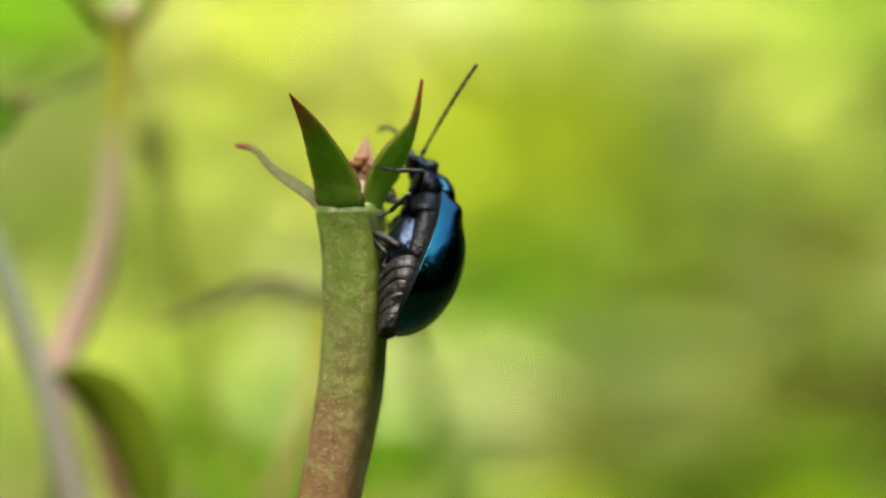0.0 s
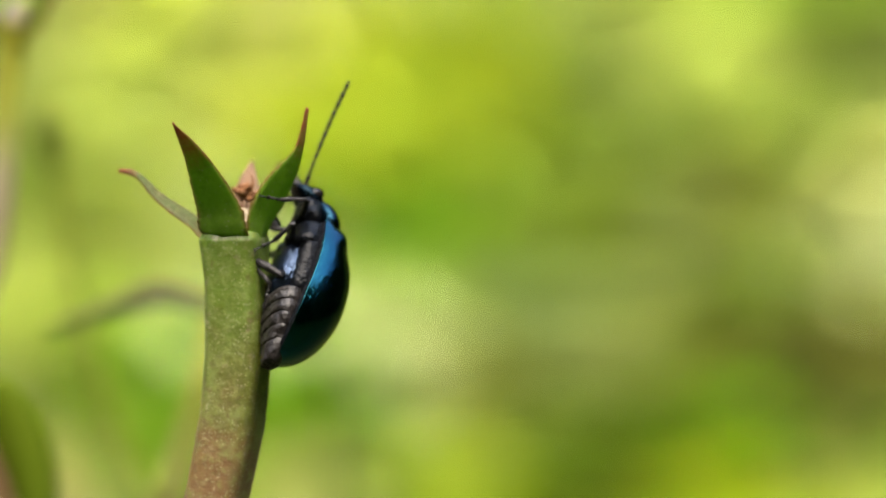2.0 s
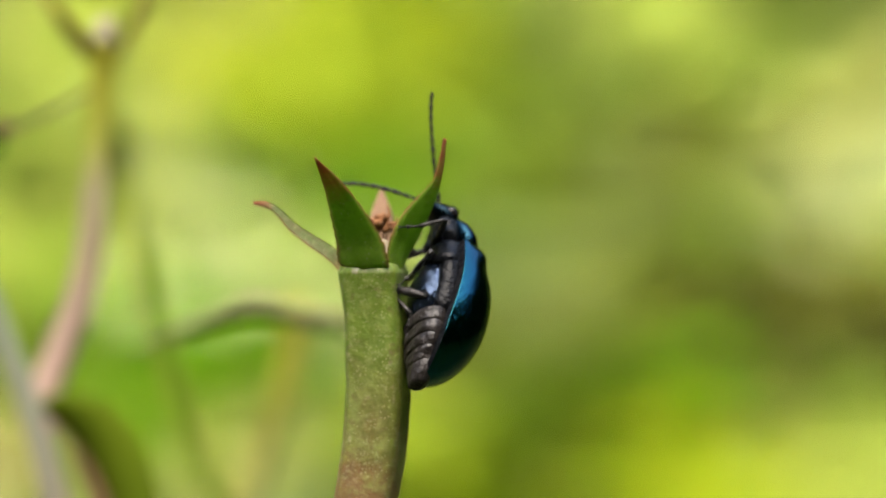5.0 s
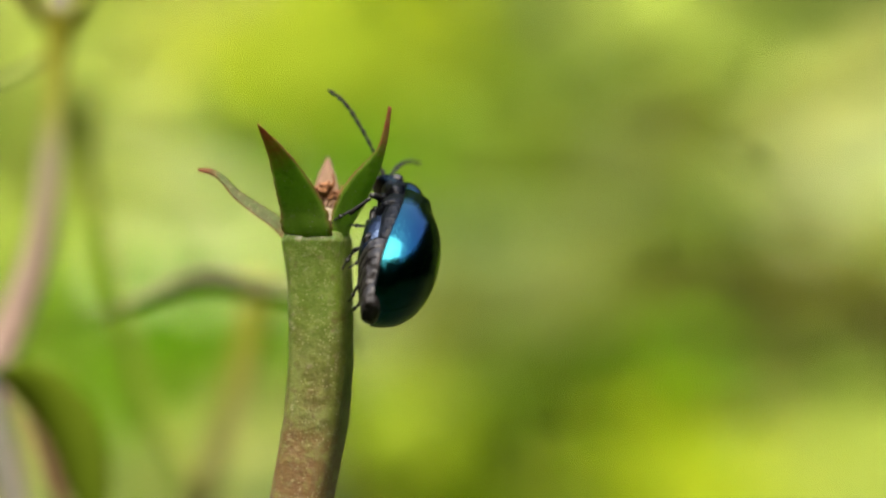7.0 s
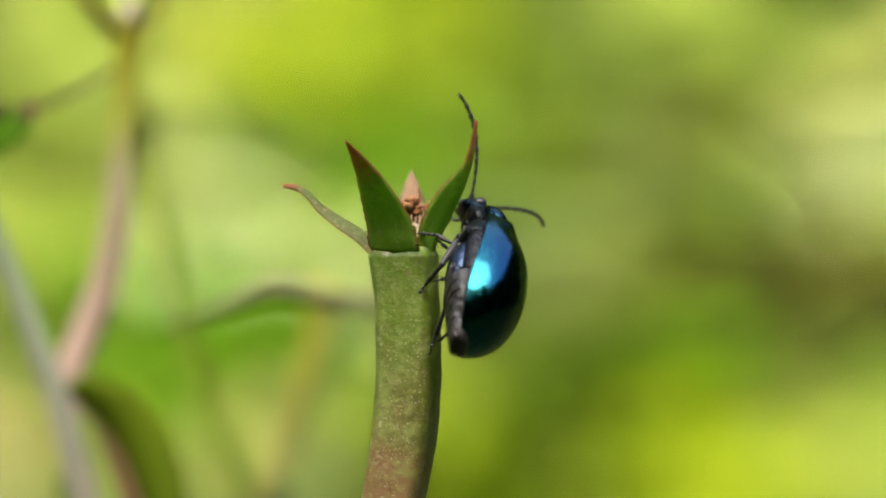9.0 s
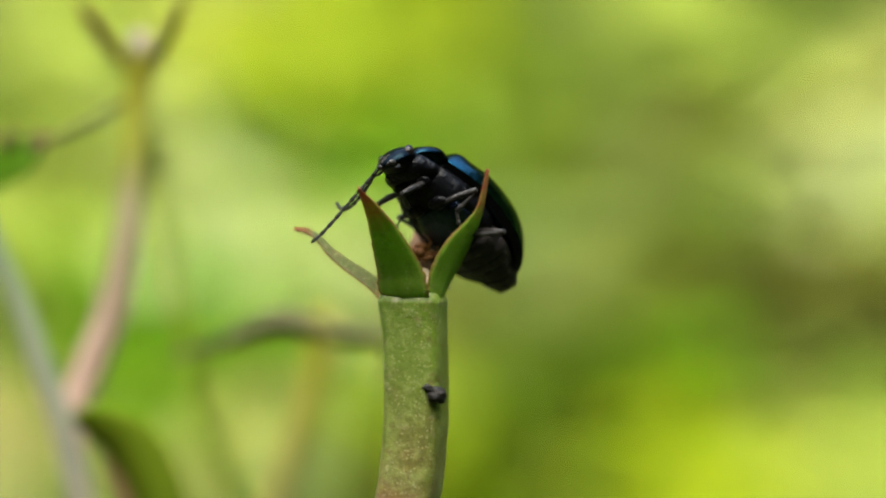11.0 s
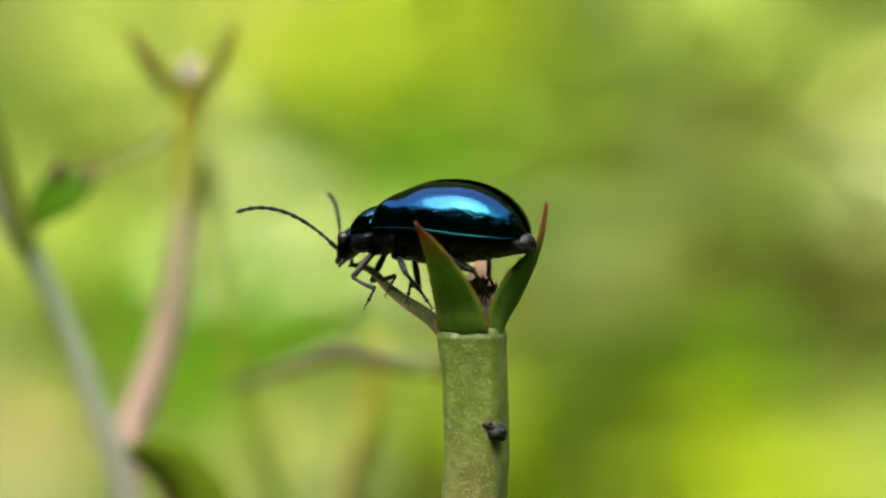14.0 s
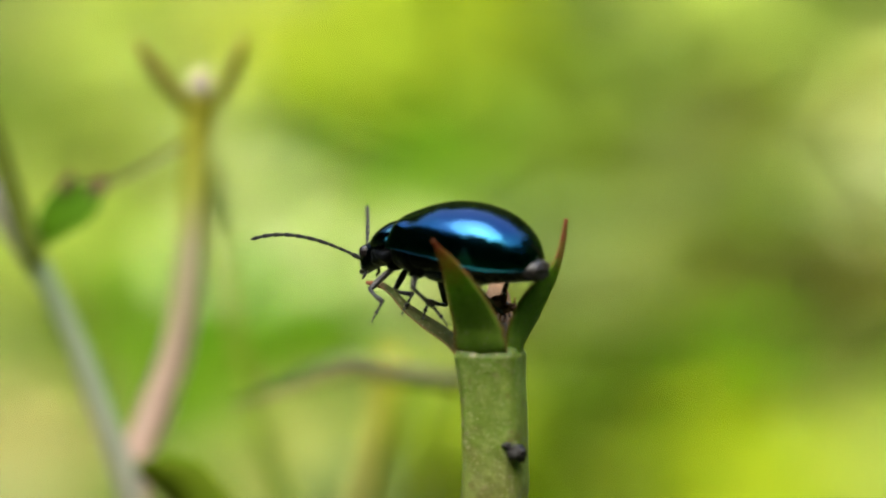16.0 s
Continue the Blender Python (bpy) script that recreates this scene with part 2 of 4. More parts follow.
def blade(spine, widths, across, thick=0.12, cup=0.15, nu=9, nv=22, ragged=0.02):
    """A pointed sepal or leaf along a spine; across: direction of its width; cup: how far the edges bend up."""
    bm = bmesh.new()
    lay = bm.verts.layers.float_vector.new("blade")
    pts, ws = curve(spine, nv), spread(widths, nv)
    sheets = []
    for sgn in (1, -1):
        sheet = []
        for i, p in enumerate(pts):
            d = (pts[min(i + 1, nv - 1)] - pts[max(i - 1, 0)]).normalized()
            a = Vector(across)
            a = (a - d * a.dot(d)).normalized()
            nrm = a.cross(d).normalized()
            row = []
            for k in range(nu):
                u = 2 * k / (nu - 1) - 1
                w = ws[i] * (1 + ragged * (noise.noise(Vector((i * 0.9, u * 2, 1.3))) + 0.6 * noise.noise(Vector((i * 0.37, u * 2, 5.1)))) * (abs(u) > 0.9) * 6)
                q = p + a * (u * w) + nrm * (cup * ws[i] * u * u + sgn * thick * (1 - u * u) ** 0.5 * min(1, 6 * (1 - i / (nv - 1)) + 0.15, 0.35 + 5 * i / (nv - 1)) + 0.06 * math.exp(-(u * 7) ** 2) * sgn)
                v = bm.verts.new(q * MM)
                v[lay] = (abs(u), i / (nv - 1), 0)
                row.append(v)
            sheet.append(row)
        sheets.append(sheet)
    A, B = sheets
    for i in range(nv - 1):
        for k in range(nu - 1):
            bm.faces.new((A[i][k], A[i][k + 1], A[i + 1][k + 1], A[i + 1][k]))
            bm.faces.new((B[i][k], B[i + 1][k], B[i + 1][k + 1], B[i][k + 1]))
        bm.faces.new((A[i][0], A[i + 1][0], B[i + 1][0], B[i][0]))
        bm.faces.new((A[i][-1], B[i][-1], B[i + 1][-1], A[i + 1][-1]))
    for row_a, row_b in ((A[0], B[0]), (A[-1], B[-1])):
        for k in range(nu - 1):
            bm.faces.new((row_a[k], row_b[k], row_b[k + 1], row_a[k + 1]))
    bmesh.ops.remove_doubles(bm, verts=bm.verts, dist=1e-6)
    bmesh.ops.recalc_face_normals(bm, faces=bm.faces)
    return bm


# ---- ground ----
bm = bmesh.new()
bmesh.ops.create_grid(bm, x_segments=60, y_segments=60, size=400)
ground = tagged(link("ground", bm, soil()), "green and brown meadow ground", "ground", kind="structure")


# ---- the seed capsule on which the beetle climbs ----
plant = thing("seed_capsule", "upright green seed capsule on a brownish stalk with four pointed sepals", "plant")


def capsule_body():
    """Blunt four-angled capsule that passes into the round stalk."""
    bm = bmesh.new()
    axis = [(0.20, 0, 0.12), (0.22, 0, -0.5), (0.30, 0, -1.5), (0.36, 0, -3.3), (0.34, 0, -4.7), (0.15, 0, -6.6), (-0.20, 0, -8.5), (-0.57, 0, -10.4), (-0.90, 0, -12.1),
            (-1.9, 1, -16), (-5, 4, -30), (-14, 14, -90), (-20, 20, -300), (-22, 22, -601)]
    pts = curve(axis, 150)
    half = np.interp([-p.z for p in pts], [-0.12, 0.02, 0.3, 0.9, 1.6, 3.3, 5, 6.6, 8.5, 12, 30, 300, 601], [0.62, 0.98, 1.08, 1.02, 0.99, 1.0, 1.0, 1.02, 1.0, 1.0, 1.0, 1.6, 2.2])
    square = np.interp([-p.z for p in pts], [0, 3, 8, 14, 20], [1.0, 0.9, 0.75, 0.4, 0.0])
    loops, n = [], 40
    for p, h, q in zip(pts, half, square):
        loop = []
        for k in range(n):
            a = 2 * math.pi * k / n
            e = 2 + 2.6 * q
            r = (abs(math.cos(a)) ** e + abs(math.sin(a)) ** e) ** (-1 / e)
            r *= 1 - 0.03 * q
            b = a + radians(-18)
            r *= 1 + 0.025 * min(1, max(0, -p.z)) * noise.noise(Vector((p.x + math.cos(b), math.sin(b), p.z * 0.9)) * 1.6)
            loop.append(Vector((p.x + h * r * math.cos(b), p.y + h * r * math.sin(b), p.z)))
        loops.append(loop)
    rings(bm, loops)
    bmesh.ops.recalc_face_normals(bm, faces=bm.faces)
    return bm


part("capsule", capsule_body(), SKIN, plant, "green capsule with pale dots, reddish brown below")
part("sepal", blade([(-0.10, -0.86, -0.16), (-0.12, -0.96, -0.04), (-0.15, -1.05, 0.14), (-0.26, -1.25, 0.70), (-0.62, -1.78, 1.62), (-1.06, -2.40, 2.53), (-1.67, -3.1, 3.46)], [0.80, 0.86, 0.89, 0.90, 0.87, 0.78, 0.64, 0.47, 0.27, 0.02], (1, -0.42, 0.06), 0.06, -0.05, ragged=0.012, nv=84),
     SEPAL, plant, "broad dark green pointed sepal with red edge")
part("sepal", blade([(0.93, -0.40, -0.85), (1.00, -0.42, -0.25), (1.10, -0.42, 0.28), (1.33, -0.44, 0.82), (1.79, -0.52, 1.68), (2.18, -0.68, 2.36), (2.40, -0.83, 2.9), (2.61, -0.98, 4.13)], [0.30, 0.50, 0.60, 0.70, 0.82, 0.88, 0.81, 0.62, 0.41, 0.25, 0.19, 0.03], (0.45, 0.85, -0.25), 0.07, -0.12, ragged=0.014, nv=84),
     SEPAL, plant, "green sepal seen edge-on with red tip")
part("sepal", blade([(-0.78, 0.15, -0.15), (-1.20, 0.2, 0.28), (-1.92, 0.45, 0.78), (-2.52, 0.65, 1.24), (-3.0, 0.85, 1.76), (-3.32, 1.0, 1.97), (-3.81, 1.15, 2.06)], [0.40, 0.37, 0.33, 0.25, 0.17, 0.12, 0.05], (0.30, 0.80, 0.52), 0.08, 0.15, ragged=0.014, nv=84),
     SEPAL_PALE, plant, "narrow curled sepal with red tip")
part("sepal", blade([(0.42, 0.95, 0.0), (0.46, 1.5, 0.7), (0.50, 2.5, 1.7), (0.53, 3.86, 2.59)], [0.60, 0.58, 0.36, 0.03], (1, 0.1, 0), 0.09, 0.2),
     dry_skin("dry_sepal", (0.085, 0.045, 0.026), (0.130, 0.084, 0.048), 1600), plant, "dried pinkish brown sepal")


def dried_flower():
    """Shrivelled stamens and style in the middle of the capsule."""
    bm = bmesh.new()
    rng = random.Random(5)
    c = Vector((0.60, 0.6, 1.32))
    for i in range(38):
        d = Vector((rng.gauss(0, 1), rng.gauss(0, 0.8), rng.gauss(0, 0.8))).normalized()
        e = c + d * rng.uniform(0.22, 0.42)
        f = e + Vector((rng.gauss(0, 0.12), rng.gauss(0, 0.12), rng.gauss(0, 0.12)))
        tube(bm, curve([c + d * 0.08, (c + e) / 2 + Vector((0, 0, rng.gauss(0, 0.06))), e, f], 8), spread([0.05, 0.055, 0.045, 0.02], 8), 6)
    for i in range(9):
        blob(bm, c + Vector((rng.gauss(0, 0.17), rng.gauss(0, 0.14), rng.gauss(0, 0.12))), (0.17, 0.15, 0.13), 2, 0.6, i)
    for x in (0.38, 0.56, 0.74):
        tube(bm, curve([(0.5, 0.45, 0.1), ((x + 0.5) / 2, 0.55, 0.6), (x, 0.8, 1.2)], 8), spread([0.05, 0.04, 0.035], 8), 6)
    return bm


part("dried_flower", dried_flower(), DRY, plant, "shrivelled brown stamens")
bm = bmesh.new()
tube(bm, curve([(0.45, 0.2, 0.02), (0.48, 0.3, 0.4), (0.52, 0.4, 0.75)], 8), spread([0.75, 0.5, 0.22], 8), 16, 0.1)
part("nectar_disc", bm, DRY_PALE, plant, "pale dry disc")


# ---- plants out of focus ----
PINK = stalk_skin("pink_stalk", ((0.0, (0.375, 0.240, 0.195)), (0.45, (0.400, 0.290, 0.225)), (0.72, (0.390, 0.345, 0.200)), (0.86, (0.357, 0.375, 0.064)), (1.0, (0.310, 0.315, 0.032))), -0.008, 0.0076)
PALE = stalk_skin("pale_stalk", ((0.0, (0.260, 0.240, 0.185)), (0.5, (0.230, 0.255, 0.180)), (1.0, (0.170, 0.240, 0.125))), -0.008, 0.0035)
SLIM = stalk_skin("slim_stalk", ((0.0, (0.19, 0.25, 0.025)), (1.0, (0.20, 0.24, 0.025))), -0.01, 0.02)
OLIVE = stalk_skin("olive_stalk", ((0.0, (0.105, 0.145, 0.016)), (1.0, (0.115, 0.140, 0.014))), 0.003, 0.012)
ROSE = stalk_skin("rose_stalk", ((0.0, (0.330, 0.325, 0.235)), (1.0, (0.350, 0.310, 0.255))), 0.002, 0.012)
YELLOW = stalk_skin("yellow_stalk", ((0.0, (0.225, 0.215, 0.070)), (0.5, (0.265, 0.252, 0.068)), (0.8, (0.300, 0.290, 0.042)), (1.0, (0.310, 0.300, 0.030))), -0.012, -0.004)
TWIG = dry_skin("twig", (0.046, 0.046, 0.018), (0.072, 0.065, 0.034), 900)
PETAL = dry_skin("white_flower", (0.19, 0.15, 0.115), (0.23, 0.195, 0.15), 900)
GREEN_LEAF = leaf_skin("green_leaf", (0.038, 0.096, 0.003), (0.052, 0.112, 0.005), 0.40)
DARK_LEAF = leaf_skin("dark_leaf", (0.058, 0.098, 0.005), (0.080, 0.115, 0.007), 0.25)
BROWN_LEAF = leaf_skin("brown_leaf", (0.19, 0.11, 0.06), (0.23, 0.14, 0.08), 0.3)
BROWN_TIP = dry_skin("brown_tip", (0.045, 0.022, 0.014), (0.07, 0.036, 0.022), 1500)

pink = thing("flower_stalk", "pinkish curved stalk with a faded flower cup", "plant", "stalks behind the capsule")
part("stem", stalk([(-16, 16, -601), (-10.6, 12, -60), (-11.8, 24.6, -13.6), (-12.6, 24.9, -10.0), (-13.35, 25.2, -7.2), (-13.45, 26.3, -5.6), (-12.85, 27.0, -3.9), (-12.07, 27.3, -1.80), (-11.52, 27.3, 0.68), (-11.23, 27.3, 3.60), (-11.06, 27.3, 6.65), (-10.95, 27.3, 8.12)],
                   [1.3, 0.50, 0.48, 0.48, 0.55, 0.66, 0.68, 0.66, 0.60, 0.55, 0.52, 0.58], 120, 14), PINK, pink)
bm = bmesh.new()
tube(bm, curve([(-10.96, 27.3, 7.43), (-10.94, 27.3, 8.22), (-10.88, 27.3, 8.90)], 10), spread([0.44, 0.62, 0.78], 10), 14, 0.08)
part("flower_cup", bm, YELLOW, pink, "yellow-green cup")
bm = bmesh.new()
blob(bm, (-10.86, 27.2, 9.51), (0.52, 0.5, 0.62), 3, 0.3, 2)
part("flower_centre", bm, PETAL, pink, "faded whitish flower centre")
HUSK = stalk_skin("husk", ((0.0, (0.22, 0.20, 0.035)), (1.0, (0.24, 0.16, 0.05))), 0.008, 0.011)
part("sepal", blade([(-11.45, 27.2, 8.67), (-12.36, 27.1, 9.80), (-13.02, 27.1, 10.69), (-13.53, 27.1, 11.49)], [0.42, 0.46, 0.36, 0.05], (0.6, -0.7, 0.5), 0.1, 0.1), HUSK, pink)
part("sepal", blade([(-10.32, 27.2, 8.67), (-9.65, 27.1, 9.90), (-9.26, 27.1, 10.92), (-8.97, 27.1, 11.60)], [0.42, 0.46, 0.36, 0.05], (0.6, 0.7, 0.4), 0.1, 0.1), HUSK, pink)

pale = thing("forked_stalk", "pale grey-green forked stalk with a side leaf and a faded flower", "plant", "stalks behind the capsule")
part("stem", stalk([(-16, 12, -601), (-11, 9, -60), (-11.75, 23.1, -13.65), (-12.69, 23.3, -9.71), (-13.55, 23.5, -6.44), (-14.59, 23.7, -3.50), (-15.49, 23.9, -1.08), (-16.51, 24.0, 1.18), (-17.15, 24.0, 2.48)], [1.4, 0.58, 0.55, 0.53, 0.51, 0.50, 0.47, 0.46, 0.48], 120, 14), PALE, pale)
part("branch", stalk([(-17.10, 23.8, 2.32), (-17.42, 23.7, 3.19), (-18.21, 23.6, 5.70), (-19.17, 23.5, 8.86), (-20.39, 23.5, 12.46)], [0.40, 0.46, 0.44, 0.44, 0.50], 44), OLIVE, pale, "olive green branch")
part("branch", stalk([(-17.04, 24.4, 2.05), (-18.46, 24.9, 4.15), (-19.88, 25.3, 6.20), (-21.39, 25.7, 8.46), (-22.79, 26.1, 10.72), (-25.52, 24.2, 15.94)], [0.42, 0.46, 0.46, 0.46, 0.44, 0.4], 50), ROSE, pale, "pale rosy branch")
part("branch", stalk([(-20.00, 25.1, 5.98), (-21.44, 24.5, 7.08), (-22.86, 24.1, 7.98), (-26.75, 23.5, 10.84)], [0.20, 0.28, 0.30, 0.30], 30), OLIVE, pale, "short olive side branch")
bm = bmesh.new()
tube(bm, curve([(-20.23, 23.5, 12.02), (-20.50, 23.5, 12.78), (-20.88, 23.5, 13.59)], 10), spread([0.48, 0.66, 0.86], 10), 14, 0.08)
part("flower_cup", bm, stalk_skin("cup_skin", ((0.0, (0.26, 0.27, 0.012)), (1.0, (0.33, 0.31, 0.015))), 0.011, 0.013), pale, "yellow-green cup")
bm = bmesh.new()
blob(bm, (-21.31, 23.5, 14.34), (0.55, 0.5, 0.55), 3, 0.35, 7)
part("flower_centre", bm, dry_skin("orange_centre", (0.30, 0.17, 0.06), (0.40, 0.25, 0.10), 900), pale, "faded orange flower centre")
for spine in ([(-21.26, 23.4, 13.53), (-22.12, 23.1, 13.97), (-22.99, 22.9, 14.62)], [(-21.04, 23.4, 13.64), (-20.50, 23.1, 14.72), (-20.18, 22.8, 15.80)], [(-21.47, 23.4, 13.75), (-21.91, 23.1, 15.05), (-22.34, 22.9, 16.23)]):
    part("petal", blade(spine, [0.25, 0.62, 0.55, 0.1], (0.5, -0.6, 0.5), 0.06, 0.2), PETAL, pale, "faded whitish petal")
part("sepal", blade([(-20.51, 22.9, 12.89), (-20.02, 22.6, 13.59), (-19.70, 22.5, 14.35), (-19.60, 22.4, 14.94)], [0.40, 0.45, 0.35, 0.05], (0.6, 0.7, 0.3), 0.1, 0.1), GREEN_LEAF, pale, "green sepal")
part("sepal", blade([(-20.22, 24.1, 13.10), (-19.41, 24.3, 13.96), (-18.87, 24.5, 14.50), (-18.44, 24.7, 15.14)], [0.3, 0.36, 0.30, 0.05], (0.5, 0.6, -0.5), 0.08, 0.1), PETAL, pale, "pale dry sepal")
part("leaf", blade([(-17.10, 23.8, 3.10), (-16.50, 23.7, 3.95), (-15.75, 23.7, 4.60), (-15.05, 23.8, 5.00), (-14.60, 23.9, 5.25)], [0.18, 0.80, 0.95, 0.74, 0.24], (0.5, -0.35, -0.8), 0.06, 0.1), GREEN_LEAF, pale, "small green leaf")
part("leaf_tip", blade([(-15.11, 23.8, 5.21), (-14.62, 23.9, 5.43), (-14.25, 23.9, 5.50)], [0.15, 0.38, 0.12], (0.3, -0.4, -0.9), 0.08, 0.2), BROWN_TIP, pale, "shrivelled brown leaf tip")
part("leaf_tip", blade([(-16.13, 23.7, 5.18), (-15.86, 23.7, 5.61), (-15.65, 23.7, 5.90)], [0.22, 0.26, 0.06], (0.7, -0.4, -0.5), 0.07, 0.2), BROWN_TIP, pale, "shrivelled brown leaf edge")
part("side_twig", stalk([(-14.46, 24.0, 5.39), (-13.20, 24.5, 6.01), (-12.08, 26.8, 6.80), (-11.19, 27.8, 7.48)], [0.10, 0.12, 0.13, 0.15], 24, 8), dry_skin("brown_twig", (0.040, 0.034, 0.018), (0.060, 0.052, 0.030), 1500), pale, "brownish side twig")

twig = thing("arched_twig", "dark brown arched twig behind the capsule", "twig", "stalks behind the capsule")
part("stem", stalk([(-9.90, 31.0, -3.71), (-8.36, 31.0, -3.17), (-7.06, 31.0, -2.70), (-4.96, 31.0, -2.01), (-2.75, 31.0, -2.44), (-0.23, 32.3, -2.86), (0.3, 60.0, -4.6), (0.5, 110.0, -14.0), (-2, 200, -70), (-6, 330, -601)], [0.08, 0.20, 0.32, 0.52, 0.40, 0.34, 0.30, 0.30, 0.4, 1.2], 110, 10, 0.2), TWIG, twig)
part("side_twig", stalk([(-23.43, 42.0, 14.17), (-17.41, 33.8, 14.63), (-15.72, 33.3, 14.38), (-13.73, 33.3, 14.28), (-11.94, 33.3, 13.94)], [0.2, 0.3, 0.42, 0.4, 0.06], 40, 8, 0.2), TWIG, twig)

yellow = thing("yellow_stalk", "yellowish upright stalk of a fading plant", "plant", "stalks behind the capsule")
part("stem", stalk([(-16, 40, -601), (-9, 66, -30), (-5.98, 48.0, -12.28), (-5.15, 48.0, -9.86), (-4.33, 48.0, -7.16), (-3.75, 48.0, -5.00), (-3.41, 48.0, -2.84)], [1.9, 0.9, 0.62, 0.60, 0.60, 0.6], 80), YELLOW, yellow)
bm = bmesh.new()
blob(bm, (-3.41, 48.0, -2.85), (0.75, 0.7, 1.0), 3, 0.3, 3)
part("bud", bm, YELLOW, yellow, "faded yellow bud")

curl = thing("drooping_leaf", "dark green drooping leaf with a brown withered side", "leaf", "stalks behind the capsule")
part("leaf_blade", blade([(-13.40, 25.1, -5.83), (-12.25, 25.1, -6.16), (-11.07, 25.1, -6.95), (-10.13, 25.1, -8.51), (-9.50, 25.1, -10.39), (-8.98, 25.1, -12.77)], [0.30, 0.95, 1.25, 1.25, 1.05, 0.1], (0.9, -0.3, 0.35), 0.08, 0.20), DARK_LEAF, curl)
part("withered_edge", blade([(-12.16, 25.7, -7.26), (-11.43, 25.7, -8.72), (-10.86, 25.7, -10.39), (-10.18, 25.7, -12.47)], [0.1, 0.36, 0.42, 0.05], (0.85, -0.2, 0.4), 0.06, 0.1), BROWN_LEAF, curl, "withered pinkish brown edge")
part("stem", stalk([(-18, 34, -601), (-16, 32, -80), (-14.0, 28, -12), (-13.81, 29.5, -8.29), (-13.40, 25.1, -5.83)], [0.9, 0.4, 0.22, 0.18, 0.15], 60, 8), OLIVE, curl)

slim = thing("slender_stalk", "slender olive green stalk with a closed bud", "plant", "stalks behind the capsule")
part("stem", stalk([(-6, 70, -601), (-4, 58, -60), (-6.85, 50.0, -12.44), (-8.22, 50.0, -9.4), (-9.26, 50.0, -6.64), (-9.99, 50.0, -3.88), (-10.68, 50.0, -1.39), (-11.22, 50.0, 1.37), (-11.71, 50.0, 4.14), (-12.04, 50.0, 6.07)], [1.2, 0.50, 0.40, 0.38, 0.36, 0.35, 0.34, 0.34, 0.36, 0.4], 90), SLIM, slim)
part("bud", stalk([(-11.71, 50.0, 4.14), (-12.04, 50.0, 6.07), (-12.24, 50.0, 7.27)], [0.5, 0.85, 0.15], 16), OLIVE, slim, "dark green closed bud")


# ---- far foliage ----
def leaf_shape(bm, m, long, wide, bend, rows=4):
    """One pointed-oval leaf with a bent midrib, joined into bm."""
    prof = [0.12, 0.85, 1.0, 0.7, 0.05]
    vs = []
    for i in range(rows + 1):
        s = i / rows
        z = -bend * long * (s - 0.3) ** 2
        w = wide * prof[i]
        vs.append([bm.verts.new(m @ Vector((u * w, s * long, z + 0.25 * abs(u) * w))) for u in (-1, 0, 1)])
    for a, b in zip(vs, vs[1:]):
        for k in (0, 1):
            bm.faces.new((a[k], a[k + 1], b[k + 1], b[k]))


def facing(rng, x, y, z, spin=0.55):
    """A leaf that faces up and to the light, more or less."""
    turn = Euler((radians(62) + rng.gauss(0, spin), rng.gauss(0, spin * 0.7), rng.uniform(-0.9, 0.9)))
    return Matrix.Translation((x * MM, y * MM, z * MM)) @ turn.to_matrix().to_4x4() @ Matrix.Rotation(rng.uniform(0, 6.3), 4, "Z")


# leaf colours carry the backdrop's light and dark as well as its hues
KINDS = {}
KINDS["glow"] = (leaf_skin("glow_foliage", (0.393, 0.448, 0.0814), (0.481, 0.548, 0.0995), 0.3), "bright pale yellow shrub leaves with sunlight in their colour")
KINDS["night"] = (leaf_skin("night_foliage", (0.035, 0.057, 0.0033), (0.042, 0.069, 0.0040), 0.3), "very dark green shrub leaves with shade in their colour")
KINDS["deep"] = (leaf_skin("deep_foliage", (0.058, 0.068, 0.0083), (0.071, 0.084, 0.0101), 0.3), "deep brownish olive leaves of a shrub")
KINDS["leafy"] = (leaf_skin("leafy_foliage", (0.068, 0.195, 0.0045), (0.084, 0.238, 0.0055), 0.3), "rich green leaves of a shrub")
KINDS["bright"] = (leaf_skin("bright_foliage", (0.308, 0.369, 0.0244), (0.376, 0.451, 0.0298), 0.3), "bright yellow-green shrub leaves with sunlight in their colour")
KINDS["lime"] = (leaf_skin("lime_foliage", (0.216, 0.292, 0.0168), (0.264, 0.356, 0.0205), 0.3), "lime-green shrub leaves with sunlight in their colour")
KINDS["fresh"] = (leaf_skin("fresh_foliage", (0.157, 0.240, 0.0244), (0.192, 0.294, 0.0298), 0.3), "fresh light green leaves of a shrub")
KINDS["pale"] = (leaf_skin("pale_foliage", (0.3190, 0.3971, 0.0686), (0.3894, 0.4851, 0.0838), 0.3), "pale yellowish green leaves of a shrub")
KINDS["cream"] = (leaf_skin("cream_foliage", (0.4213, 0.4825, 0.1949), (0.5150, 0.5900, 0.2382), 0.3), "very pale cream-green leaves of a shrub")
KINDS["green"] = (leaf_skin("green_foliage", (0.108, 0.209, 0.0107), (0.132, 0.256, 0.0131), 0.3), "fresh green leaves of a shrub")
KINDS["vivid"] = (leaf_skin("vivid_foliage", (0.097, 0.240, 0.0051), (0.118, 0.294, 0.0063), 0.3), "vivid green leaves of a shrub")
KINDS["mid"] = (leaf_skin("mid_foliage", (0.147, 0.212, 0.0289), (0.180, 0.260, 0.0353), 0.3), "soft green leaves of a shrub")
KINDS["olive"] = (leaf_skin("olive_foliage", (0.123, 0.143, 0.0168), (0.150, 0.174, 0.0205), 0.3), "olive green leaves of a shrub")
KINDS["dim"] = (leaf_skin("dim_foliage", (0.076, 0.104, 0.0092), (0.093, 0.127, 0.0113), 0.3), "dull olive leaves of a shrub")
